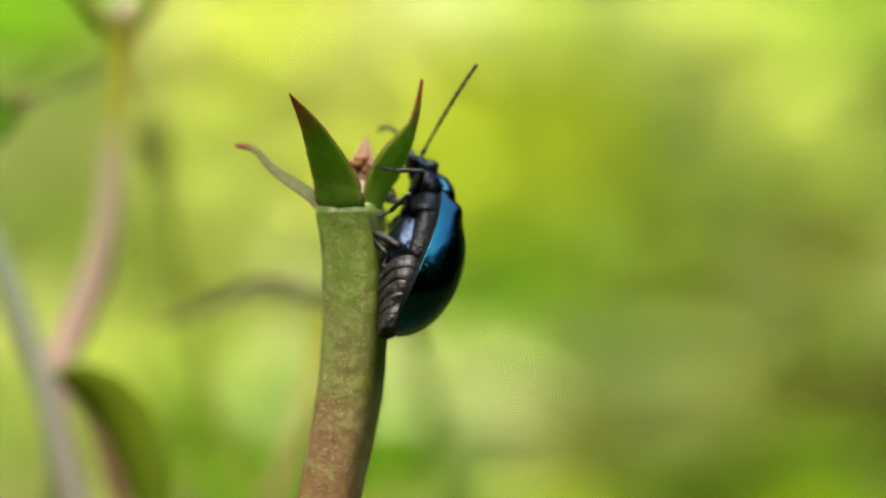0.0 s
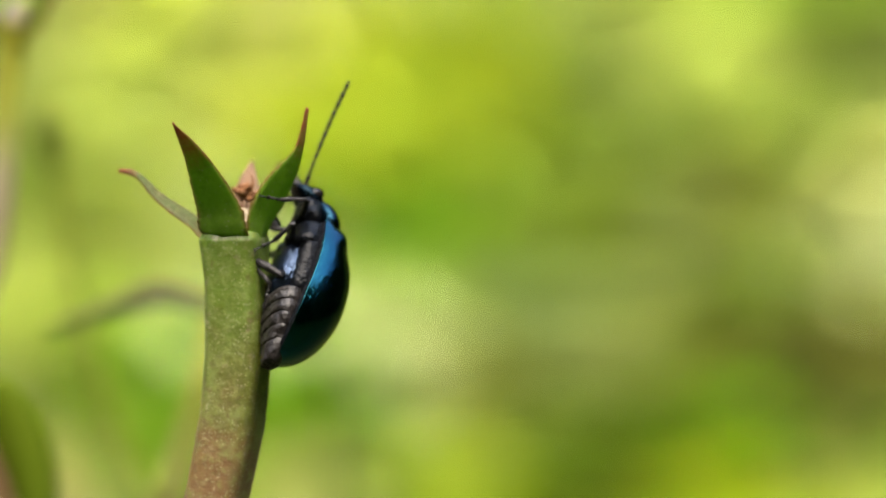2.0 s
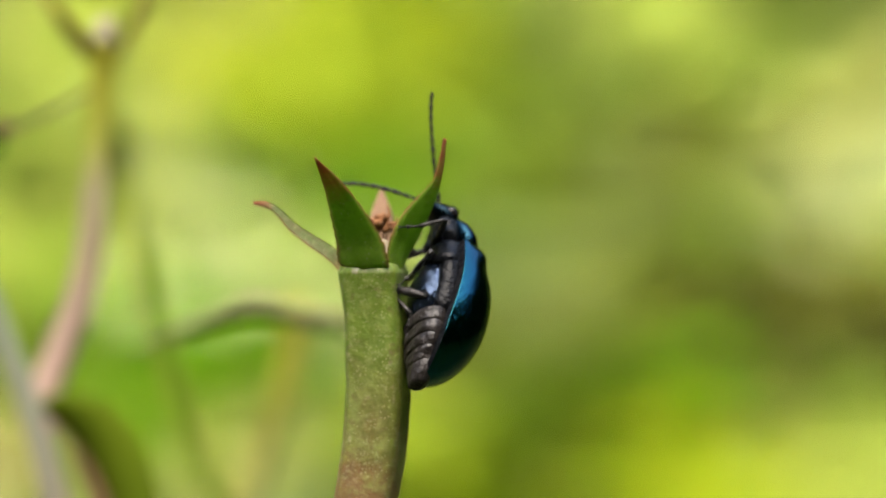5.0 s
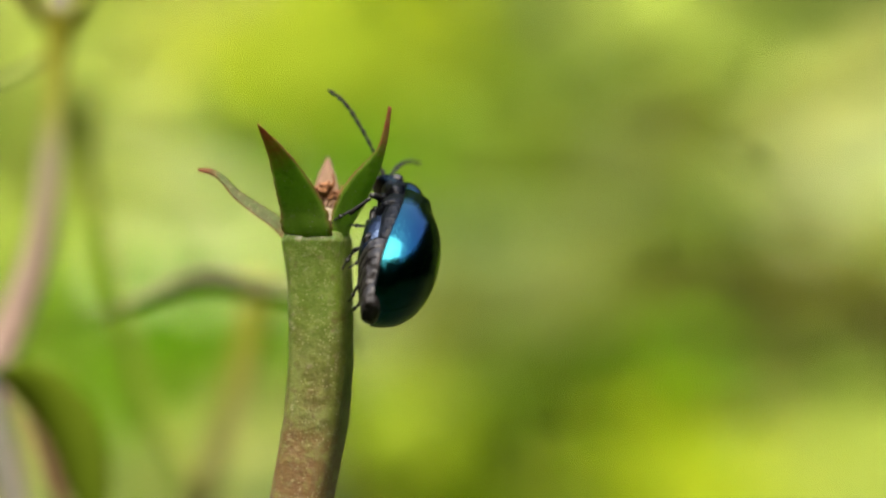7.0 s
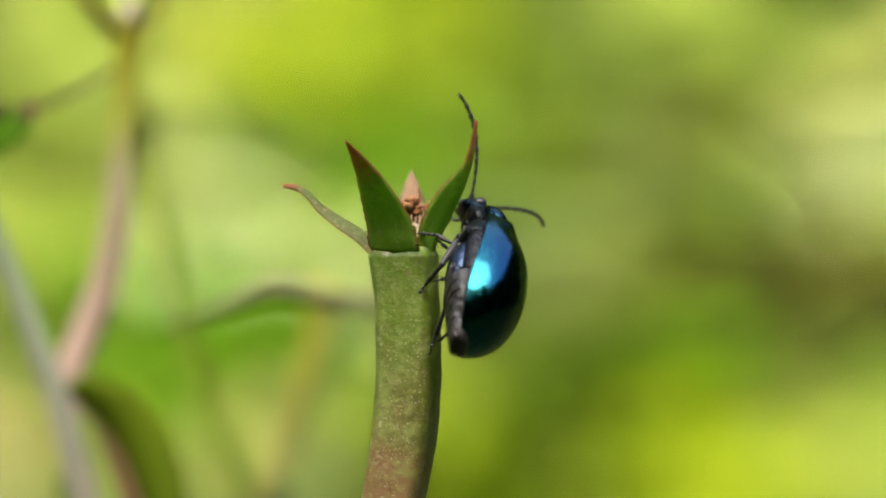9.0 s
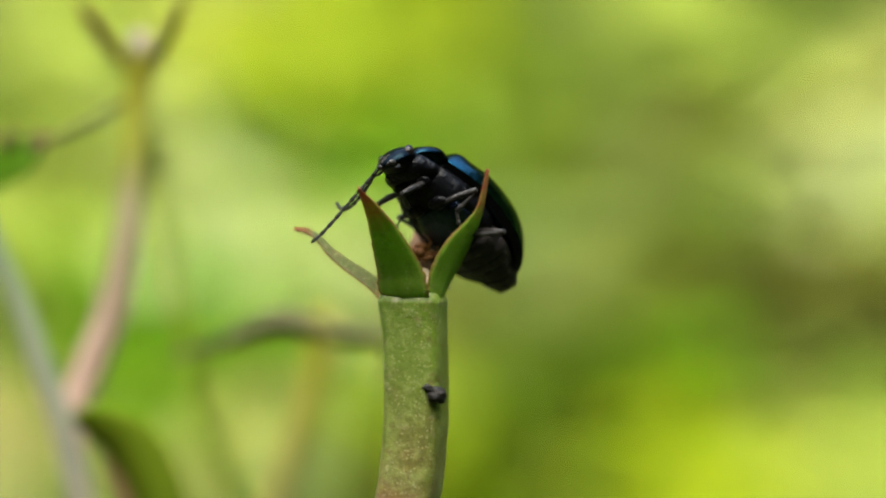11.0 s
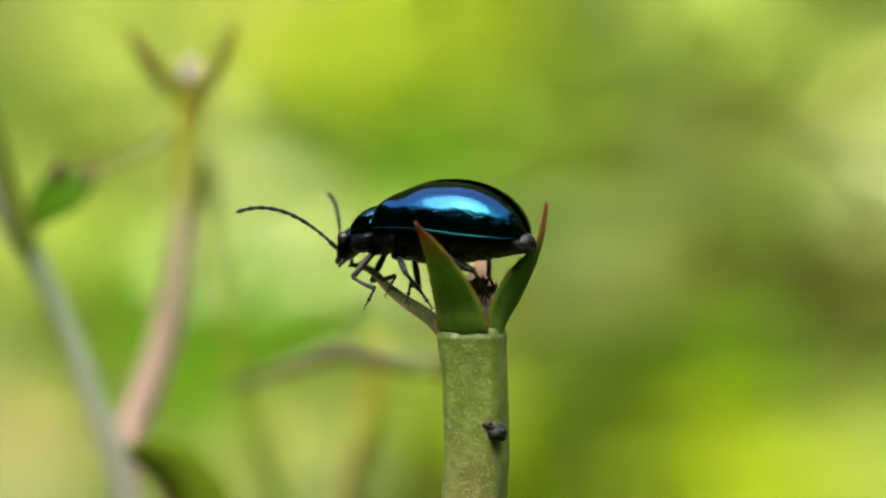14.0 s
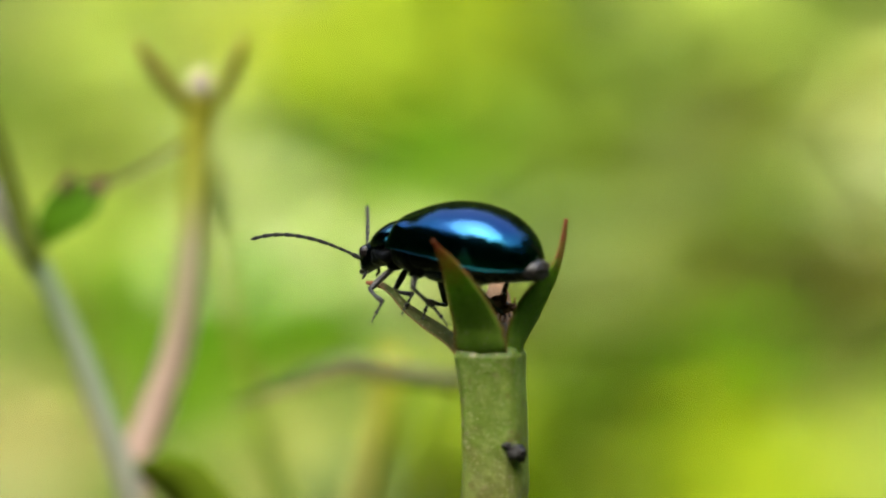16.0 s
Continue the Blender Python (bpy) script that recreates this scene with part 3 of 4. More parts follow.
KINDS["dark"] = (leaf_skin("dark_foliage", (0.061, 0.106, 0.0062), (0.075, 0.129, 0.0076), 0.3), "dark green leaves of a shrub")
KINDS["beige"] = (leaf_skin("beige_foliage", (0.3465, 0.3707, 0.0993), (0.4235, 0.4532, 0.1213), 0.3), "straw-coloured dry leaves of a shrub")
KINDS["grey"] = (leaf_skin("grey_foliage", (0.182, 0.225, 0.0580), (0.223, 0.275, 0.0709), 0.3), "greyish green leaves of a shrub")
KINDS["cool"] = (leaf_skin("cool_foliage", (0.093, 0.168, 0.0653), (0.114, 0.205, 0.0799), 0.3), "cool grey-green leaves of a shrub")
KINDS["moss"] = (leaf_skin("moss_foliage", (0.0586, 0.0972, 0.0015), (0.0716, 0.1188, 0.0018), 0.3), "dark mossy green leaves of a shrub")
KINDS["gold"] = (leaf_skin("gold_foliage", (0.2288, 0.2866, 0.0108), (0.2796, 0.3504, 0.0132), 0.3), "golden green shrub leaves with sunlight in their colour")
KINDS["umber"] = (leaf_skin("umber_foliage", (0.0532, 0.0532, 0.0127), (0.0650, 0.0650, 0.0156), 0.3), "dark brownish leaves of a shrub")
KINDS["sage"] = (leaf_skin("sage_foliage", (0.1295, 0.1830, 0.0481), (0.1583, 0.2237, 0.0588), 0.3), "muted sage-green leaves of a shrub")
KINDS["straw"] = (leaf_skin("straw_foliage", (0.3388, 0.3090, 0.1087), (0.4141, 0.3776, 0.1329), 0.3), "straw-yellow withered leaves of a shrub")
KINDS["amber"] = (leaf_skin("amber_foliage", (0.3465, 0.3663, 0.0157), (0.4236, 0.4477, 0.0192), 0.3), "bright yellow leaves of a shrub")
deep = leaf_skin("hedge_leaf", (0.030, 0.052, 0.008), (0.050, 0.078, 0.012), 0.25)
crng = random.Random(11)


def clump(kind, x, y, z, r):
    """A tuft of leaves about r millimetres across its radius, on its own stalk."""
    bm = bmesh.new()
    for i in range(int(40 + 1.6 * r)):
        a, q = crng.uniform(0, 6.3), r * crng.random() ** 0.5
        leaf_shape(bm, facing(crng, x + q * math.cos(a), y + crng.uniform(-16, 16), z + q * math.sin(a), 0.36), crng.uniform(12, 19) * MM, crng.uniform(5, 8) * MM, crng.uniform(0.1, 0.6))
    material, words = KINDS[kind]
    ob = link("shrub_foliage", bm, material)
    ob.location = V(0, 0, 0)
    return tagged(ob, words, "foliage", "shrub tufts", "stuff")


# sun and shade patches put into leaf colours: rows from high to low, columns 20 mm apart
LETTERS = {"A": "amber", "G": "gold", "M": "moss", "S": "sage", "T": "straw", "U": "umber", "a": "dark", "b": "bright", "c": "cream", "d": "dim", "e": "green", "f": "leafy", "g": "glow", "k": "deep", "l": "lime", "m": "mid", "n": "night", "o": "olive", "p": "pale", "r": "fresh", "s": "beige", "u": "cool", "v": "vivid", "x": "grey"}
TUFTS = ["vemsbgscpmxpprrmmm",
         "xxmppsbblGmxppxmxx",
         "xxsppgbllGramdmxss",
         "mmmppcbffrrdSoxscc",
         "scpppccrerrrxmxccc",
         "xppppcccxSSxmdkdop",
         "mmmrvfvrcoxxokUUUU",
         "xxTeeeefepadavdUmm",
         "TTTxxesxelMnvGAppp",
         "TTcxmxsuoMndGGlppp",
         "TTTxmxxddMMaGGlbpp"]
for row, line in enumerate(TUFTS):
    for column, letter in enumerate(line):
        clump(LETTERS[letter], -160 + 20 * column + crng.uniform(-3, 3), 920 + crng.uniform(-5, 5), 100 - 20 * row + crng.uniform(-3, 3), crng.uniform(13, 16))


def hedge(name, material, words, count, box, long, seed, solid=False):
    """Leaves spread through a box; a solid one has a dense lumpy core and an uneven top."""
    bm = bmesh.new()
    rng = random.Random(seed)
    (x0, x1), (y0, y1), (z0, z1) = box

    def top(x, y):
        if not solid:
            return z1
        p = Vector((x, y, seed * 900.0))
        return z0 + (z1 - z0) * (0.86 + 0.20 * noise.noise(p / 900) + 0.10 * noise.noise(p / 310))

    for i in range(count):
        s = rng.uniform(0.7, 1.3) * long
        x, y = rng.uniform(x0, x1), rng.uniform(y0, y1)
        leaf_shape(bm, facing(rng, x, y, z0 + (top(x, y) - z0) * rng.random() ** 0.8, 0.7), s * MM, s * 0.38 * MM, rng.uniform(0.1, 0.6))
    if solid:
        along = x1 - x0 > y1 - y0
        steps_ = int(max(x1 - x0, y1 - y0) / 160)
        loops = []
        for i in range(steps_ + 1):
            q = 0.03 + 0.94 * i / steps_
            cx, cy = (x0 + (x1 - x0) * q, (y0 + y1) / 2) if along else ((x0 + x1) / 2, y0 + (y1 - y0) * q)
            deep_ = (y1 - y0 if along else x1 - x0) * 0.28
            h = (top(cx, cy) - z0) * 0.93
            loop = []
            for k in range(16):
                u = k / 16 * 2 * math.pi
                e, f = math.copysign(abs(math.cos(u)) ** 0.5, math.cos(u)), math.copysign(abs(math.sin(u)) ** 0.5, math.sin(u))
                w = deep_ * e * (1 + 0.25 * noise.noise(Vector((i * 0.5, k * 0.9, seed))))
                z = z0 + h * (0.5 + 0.5 * f)
                loop.append(Vector((cx, cy + w, z)) if along else Vector((cx + w, cy, z)))
            loops.append(loop)
        rings(bm, loops)
    ob = link(name, bm, material)
    ob.location = V(0, 0, 0)
    return tagged(ob, words, "foliage", "", "stuff")


for kind, count, seed in (("green", 260, 1), ("olive", 260, 2), ("dark", 160, 3), ("mid", 160, 9), ("dim", 160, 10)):
    hedge("thicket", KINDS[kind][0], "thicket of " + KINDS[kind][1], count, ((-330, 350), (965, 1000), (-260, 230)), 34, seed)
hedge("hedge", deep, "dense dark green hedge", 5200, ((-4000, 4000), (1500, 2300), (-600, 2800)), 150, 4, True)
hedge("hedge", KINDS["green"][0], "dense green hedge", 1200, ((-4000, 4000), (1500, 2100), (-600, 2600)), 150, 5)
# unseen hedges, added so the wing cases mirror dark surroundings below open sky
hedge("hedge", deep, "tall dark green hedge out of view behind the camera, added for reflections", 5200, ((-4000, 4000), (-3000, -2400), (-600, 3500)), 170, 6, True)
hedge("hedge", deep, "dark green hedge out of view on the left, added for reflections", 3400, ((-3300, -2600), (-3000, 2300), (-600, 2700)), 170, 12, True)
hedge("hedge", deep, "dark green hedge out of view on the right, added for reflections", 4400, ((2000, 2700), (-3000, 2300), (-600, 2150)), 170, 8, True)


# ---- stems of the shrub, and the meadow's grass ----
bm = bmesh.new()
srng = random.Random(21)
for x in range(-330, 350, 17):
    for k in range(3):
        x0, top = x + srng.uniform(-8, 8), srng.uniform(-230, 210)
        tube(bm, curve([(x0 * 0.8, srng.uniform(960, 1040), -602), (x0 * 0.95 + srng.uniform(-20, 20), 990 + srng.uniform(0, 25), -330), (x0, 985 + srng.uniform(0, 25), top)], 8), spread([3.2, 2.2, 1.2], 8), 6)
shrub = link("shrub_stems", bm, dry_skin("shrub_bark", (0.03, 0.035, 0.012), (0.06, 0.055, 0.025), 90))
shrub.location = V(0, 0, 0)
tagged(shrub, "thin olive brown stems of the shrub", "shrub", kind="stuff")

bm = bmesh.new()
for i in range(26000):
    x, y = srng.uniform(-2600, 2600), srng.uniform(-2500, 2200)
    if abs(x) < 60 and -160 < y < 140:
        continue
    a, h, w = srng.uniform(0, 6.3), srng.uniform(120, 330), srng.uniform(2.0, 5.0)
    lean = Vector((math.cos(a), math.sin(a), 0)) * srng.uniform(20, 130)
    side = Vector((-math.sin(a), math.cos(a), 0)) * w
    p = Vector((x, y, -601))
    q, r = p + lean * 0.35 + Vector((0, 0, h * 0.6)), p + lean + Vector((0, 0, h))
    vs = [bm.verts.new(v * MM) for v in (p - side, p + side, q + side * 0.8, q - side * 0.8, r)]
    bm.faces.new(vs[:4])
    bm.faces.new((vs[3], vs[2], vs[4]))
grass = link("meadow_grass", bm, leaf_skin("grass_blades", (0.060, 0.105, 0.016), (0.115, 0.140, 0.030), 0.35))
grass.location = V(0, 0, 0)
tagged(grass, "uneven green meadow grass", "grass", kind="stuff")


# ---- the beetle; its own space: x forward, y left, z to its back, millimetres ----
beetle = thing("leaf_beetle", "shiny metallic blue-black leaf beetle with long antennae", "beetle")


def top_line(s):
    return 0.84 + 0.60 * math.sin(min(s / 0.42, 1) * math.pi / 2) if s < 0.42 else -0.54 + 1.98 * max(0.0, 1 - ((s - 0.42) / 0.58) ** 2.3) ** 0.57


def side_line(s):
    return 1.70 * (1 - 0.30 * ((0.50 - s) / 0.50) ** 2.2) if s < 0.50 else 1.70 * max(0.0, 1 - ((s - 0.50) / 0.50) ** 2.5) ** 0.55


def elytron(side):
    """One wing case, domed, with a rolled outer rim and a shoulder bump."""
    bm = bmesh.new()
    ns, na = 44, 22
    grid, rim, low = [], [], []
    for i in range(ns + 1):
        s = 1 - (1 - i / ns) ** 1.25
        x = 1.74 - 5.07 * s
        w, zt, zm = side_line(s), top_line(s), 0.03 - 0.55 * s + 0.09 * math.sin(2 * math.pi * (s - 0.12)) * (1 - s)
        zt = max(zt, zm)
        lift = min(1, 0.55 + s * 11) if s < 0.04 else 1
        row = []
        for k in range(na + 1):
            a = k / na * math.pi / 2
            y, z = w * math.sin(a) ** 0.92, zm + (zt - zm) * lift * max(0, math.cos(a)) ** 0.72
            b = 0.09 * math.exp(-((s - 0.09) / 0.06) ** 2 - ((k / na - 0.62) / 0.14) ** 2)
            g = -0.035 * math.exp(-((s - 0.20) / 0.07) ** 2 - ((k / na - 0.45) / 0.25) ** 2)
            row.append(bm.verts.new(Vector((x, side * (y + 0.012 + b * 0.6), z + b + g)) * MM))
        under = Vector((x, side * max(w - 0.30, 0.0), zm - 0.10))
        grid.append(row)
        low.append((Vector((x, side * w, zm - 0.005)), under))
        rim.append(Vector((x, side * (w + 0.02), zm - 0.01)))
    for a, b in zip(grid, grid[1:]):
        for k in range(len(a) - 1):
            q = (a[k], a[k + 1], b[k + 1], b[k])
            bm.faces.new(q if side > 0 else q[::-1])
    tube(bm, rim[:-1], [0.011] * ns, 8, 0.5)
    front = [v.co / MM for v in grid[0][8:]]
    tube(bm, front, [0.012] * len(front), 8)
    bmesh.ops.remove_doubles(bm, verts=bm.verts, dist=1e-7)
    bmesh.ops.recalc_face_normals(bm, faces=bm.faces)
    below = bmesh.new()
    for a, b in zip(low, low[1:]):
        below.faces.new([below.verts.new(p * MM) for p in (a[0], a[1], b[1], b[0])])
    bmesh.ops.remove_doubles(below, verts=below.verts, dist=1e-7)
    return bm, below


def loft(sections, n=26, power=2.3):
    """A closed body from sections (x, half width, top, bottom)."""
    bm = bmesh.new()
    loops = []
    for x, w, zt, zb in sections:
        c, h = (zt + zb) / 2, (zt - zb) / 2
        loop = []
        for k in range(n):
            a = 2 * math.pi * k / n
            ca, sa = math.cos(a), math.sin(a)
            loop.append(Vector((x, w * math.copysign(abs(ca) ** (2 / power), ca), c + h * math.copysign(abs(sa) ** (2 / power), sa))))
        loops.append(loop)
    rings(bm, loops)
    bmesh.ops.recalc_face_normals(bm, faces=bm.faces)
    return bm


def smooth_sections(rows, n):
    r = np.array(rows)
    out = curve([(a[0], a[1], a[2]) for a in r], n)
    last = curve([(a[3], 0, 0) for a in r], n)
    return [(p.x, max(p.y, 0.01), p.z, q.x) for p, q in zip(out, last)]


LEFT_WING, RIGHT_WING = [part("elytron", elytron(side)[0], ELYTRA, beetle, "metallic blue wing case with a fine rim") for side in (1, -1)]
for wing, side in ((LEFT_WING, 1), (RIGHT_WING, -1)):
    part("folded_edge", elytron(side)[1], BREAST, wing, "black folded edge under the wing case")
part("pronotum", loft(smooth_sections([(1.64, 0.3, 0.3, 0.0), (1.68, 0.98, 0.70, -0.16), (1.95, 1.06, 0.70, -0.22), (2.25, 1.01, 0.56, -0.28), (2.52, 0.86, 0.34, -0.34), (2.68, 0.66, 0.14, -0.40), (2.70, 0.25, -0.1, -0.4)], 26)), PRONOT, beetle, "blue-black neck shield")
bm = loft(smooth_sections([(1.62, 0.4, -0.2, -0.50), (1.70, 0.86, -0.05, -0.60), (1.98, 0.98, 0.0, -0.74), (2.28, 0.92, -0.05, -0.84), (2.54, 0.78, -0.1, -0.86), (2.70, 0.60, -0.2, -0.80), (2.74, 0.25, -0.3, -0.6)], 40), 44)
for v in bm.verts:
    k = v.co / MM
    v.co *= 1 + 0.035 * noise.noise(k * 2.6) + 0.02 * noise.noise(k * 7.0)
part("fore_breast", bm, BREAST, beetle, "black underside of the neck shield")
HEAD = part("head", loft(smooth_sections([(2.55, 0.3, 0.0, -0.5), (2.66, 0.62, 0.06, -0.82), (2.9, 0.66, 0.0, -1.0), (3.12, 0.58, -0.16, -1.12), (3.30, 0.36, -0.42, -1.15), (3.36, 0.12, -0.7, -1.05)], 20)), HEAD_SKIN, beetle, "small blue-black head")
for side in (1, -1):
    bm = bmesh.new()
    blob(bm, (2.98, side * 0.55, -0.38), (0.20, 0.16, 0.23), 3)
    part("eye", bm, EYE, HEAD)
    bm = bmesh.new()
    tube(bm, curve([(3.18, side * 0.26, -0.98), (3.32, side * 0.24, -1.12), (3.34, side * 0.08, -1.22)], 8), spread([0.11, 0.09, 0.02], 8), 8)
    part("mandible", bm, LEG, HEAD)
    bm = bmesh.new()
    tube(bm, curve([(3.05, side * 0.34, -1.02), (3.10, side * 0.42, -1.2), (3.20, side * 0.40, -1.32)], 8), spread([0.05, 0.06, 0.025], 8), 6)
    part("palp", bm, LEG, HEAD)
part("breast", loft(smooth_sections([(1.82, 0.5, 0.1, -0.5), (1.7, 0.95, 0.3, -0.80), (1.3, 1.15, 0.3, -0.92), (0.9, 1.28, 0.2, -0.98), (0.75, 1.2, 0.2, -0.94)], 18)), BREAST, beetle, "blue-black breast plate")
part("hind_breast", loft(smooth_sections([(0.95, 0.5, 0.1, -0.92), (0.8, 0.74, 0.1, -1.08), (0.3, 0.98, 0.1, -1.22), (-0.55, 0.94, 0.1, -1.26), (-1.0, 0.6, 0.1, -1.15)], 18)), BELLY, beetle, "glossy blue-black hind breast plate")
for side in (1, -1):
    bm = loft(smooth_sections([(0.98, 0.20, 0.1, -0.52), (0.85, 0.36, 0.1, -0.60), (0.3, 0.42, 0.1, -0.72), (-0.75, 0.38, 0.1, -0.70), (-1.15, 0.24, 0.1, -0.60)], 30), 40)
    for v in bm.verts:
        v.co *= 1 + 0.05 * noise.noise(v.co / MM * 3.0) + 0.03 * noise.noise(v.co / MM * 8.0)
    bmesh.ops.translate(bm, verts=bm.verts, vec=Vector((0, side * 0.86, 0)) * MM)
    part("side_plate", bm, BREAST, beetle)
for i in range(5):
    x0, x1 = -1.02 - 0.42 * i, -1.02 - 0.42 * (i + 1) - 0.07
    w0, w1 = 1.20 - 0.028 * i * i, 1.20 - 0.028 * (i + 1) ** 2
    b0, b1 = -1.17 + 0.06 * i, -1.17 + 0.06 * (i + 1)
    if i == 4:
        rows = [(x0, w0 * 0.98, -0.15, b0 + 0.05), (x0 - 0.2, w0 * 0.94, -0.15, b0), (x0 - 0.50, w0 * 0.80, -0.22, b0 + 0.03), (x0 - 0.74, w0 * 0.54, -0.34, b0 + 0.09), (x0 - 0.80, w0 * 0.2, -0.5, b0 + 0.22)]
    else:
        rows = [(x0, w0 * 0.985, 0.0 - 0.05 * i, b0 + 0.06), (x0 - 0.15, w0 * 0.99, -0.05 * i, b0 - 0.005), (x1 + 0.05, w1 * 1.005, -0.05 * i, b1 - 0.04), (x1, w1 * 0.985, -0.05 * i, b1 + 0.05)]
    bm = loft(smooth_sections(rows, 14), 48)
    for v in bm.verts:
        k = v.co / MM
        v.co *= 1 + 0.035 * noise.noise(Vector((k.x * 4, k.y * 3, k.z * 3))) + 0.022 * noise.noise(Vector((k.x * 2, k.y * 9, k.z * 9)))
    part("abdomen_ring", bm, ABDOMEN, beetle)


def leg_parts(femur, tibia, fat):
    """Meshes along +x: thigh, shin, foot with four lobes and claws."""
    bm = bmesh.new()
    tube(bm, curve([(-0.1, 0, 0), (femur * 0.45, 0, 0.03), (femur, 0, 0)], 14), spread([0.08, fat * 0.85, fat, fat * 0.9, 0.09], 14), 12)
    a = part("femur", bm, LEG, beetle)
    bm = bmesh.new()
    tube(bm, curve([(0, 0, 0), (tibia * 0.5, 0, 0.03), (tibia, 0, 0)], 12), spread([0.07, 0.062, 0.066, 0.085, 0.08], 12), 10)
    b = part("tibia", bm, LEG, beetle)
    bm = bmesh.new()
    x = 0.0
    for w, l in ((0.062, 0.20), (0.062, 0.15), (0.085, 0.17), (0.036, 0.24)):
        tube(bm, curve([(x, 0, 0), (x + l * 0.6, 0, 0), (x + l, 0, 0)], 6), spread([w * 0.45, w, w * 0.75, w * 0.4], 6), 8)
        x += l * 0.9
    for s in (1, -1):
        tube(bm, curve([(x, 0, 0), (x + 0.08, s * 0.05, 0), (x + 0.13, s * 0.10, -0.05)], 6), spread([0.025, 0.018, 0.006], 6), 5)
    c = part("tarsus", bm, LEG, beetle)
    return a, b, c


LEGS = {}
for name, hip, femur, tibia, fat in (("fore", (1.85, 0.48, -0.80), 1.15, 0.92, 0.115), ("mid", (0.95, 0.62, -0.98), 1.22, 0.98, 0.115), ("hind", (-0.55, 0.72, -1.03), 1.30, 1.15, 0.15)):
    for side in (1, -1):
        bm = bmesh.new()
        blob(bm, (hip[0] + 0.06, hip[1] * side * 0.72, hip[2] + 0.06), (0.24, 0.36, 0.20), 3, 0.2, 3)
        part("coxa", bm, BREAST, beetle)
        LEGS[name, side] = (Vector((hip[0], hip[1] * side, hip[2])), femur, tibia, leg_parts(femur, tibia, fat))

SEG = [0.42, 0.16, 0.30, 0.36, 0.38, 0.38, 0.38, 0.37, 0.36, 0.35, 0.42]
FEEL = {}
for side in (1, -1):
    FEEL[side] = []
    for i, l in enumerate(SEG):
        bm = bmesh.new()
        w = 0.09 if i == 0 else 0.064 + 0.014 * (i > 3)
        tube(bm, curve([(-0.01, 0, 0), (l * 0.6, 0, 0), (l, 0, 0)], 8), spread([w * 0.55, w * 0.74, w * 0.92, w * (1.05 if i < 10 else 0.6), w * (0.6 if i < 10 else 0.2)], 8), 8)
        FEEL[side].append(part("antenna_segment", bm, FEELER, beetle))

# ---- the dropping that the beetle leaves on the capsule ----
bm = bmesh.new()
blob(bm, (0.04, 0, 0), (0.34, 0.25, 0.25), 3, 0.5, 1)
blob(bm, (-0.27, -0.02, 0.13), (0.19, 0.15, 0.12), 3, 0.5, 4)
dropping = tagged(link("dropping", bm, FRASS), "small black moist dropping on the capsule", "dropping")


# ---- what moves ----
def stance(o, f, d):
    """The beetle's pose: place in millimetres, its forward and its back's direction."""
    f = Vector(f).normalized()
    d = Vector(d)
    d = (d - f * d.dot(f)).normalized()
    y = d.cross(f)
    m = Matrix((f, y, d)).transposed().to_4x4()
    m.translation = V(*o)
    return m


A1 = ((2.60, 0.0, -1.56), (0.155, 0.475, 0.866), (0.920, 0.251, -0.302))
A2 = ((2.64, 0.0, -1.20), (0.136, 0.488, 0.862), (0.922, 0.257, -0.291))
B1 = ((2.74, -1.5, -0.61), (0.096, 0.810, 0.578), (0.993, -0.039, -0.110))
B2 = ((2.82, -1.5, -0.95), (0.103, 0.748, 0.655), (0.994, -0.056, -0.093))
STANCES = [
    (0.0, A1), (0.5, A1), (1.0, A1), (1.5, A1), (2.0, A1), (2.5, A1), (3.0, A1), (3.5, A1), (4.0, A1), (4.5, A1),
    (5.0, A2), (6.3, ((2.9, -0.7, -0.9), (0.13, 0.66, 0.74), (0.97, 0.15, -0.2))), (7.5, ((2.82, -1.5, -0.42), (0.096, 0.810, 0.578), (0.993, -0.039, -0.110))), (8.0, B1), (8.5, ((2.80, -1.5, -0.78), (0.10, 0.78, 0.62), (0.993, -0.05, -0.10))), (9.0, B2),
]
STANCES += [
    (9.8, ((3.45, -0.2, 0.5), (-0.03, 0.35, 0.9), (0.95, 0.2, 0.1))), (10.2, ((3.2, 1.0, 1.8), (-0.15, 0.05, 0.95), (0.88, 0.45, 0.2))), (10.6, ((2.4, 1.45, 2.75), (-0.40, -0.25, 0.85), (0.65, 0.6, 0.45))),
    (11.0, ((1.45, 0.85, 2.85), (-0.58, -0.45, 0.62), (0.2, 0.66, 0.66))),
    (11.3, ((0.85, 0.4, 2.85), (-0.70, -0.58, 0.40), (-0.10, 0.64, 0.74))),
    (11.5, ((0.21, 0.30, 2.90), (-0.820, -0.540, 0.195), (-0.25, 0.64, 0.72))),
    (12.0, ((-0.49, 0.20, 2.98), (-0.967, -0.212, 0.142), (0.016, 0.60, 0.80))),
    (12.5, ((-1.30, 0.1, 3.22), (-0.98, 0.15, 0.02), (0.0, 0.12, 1.0))),
]
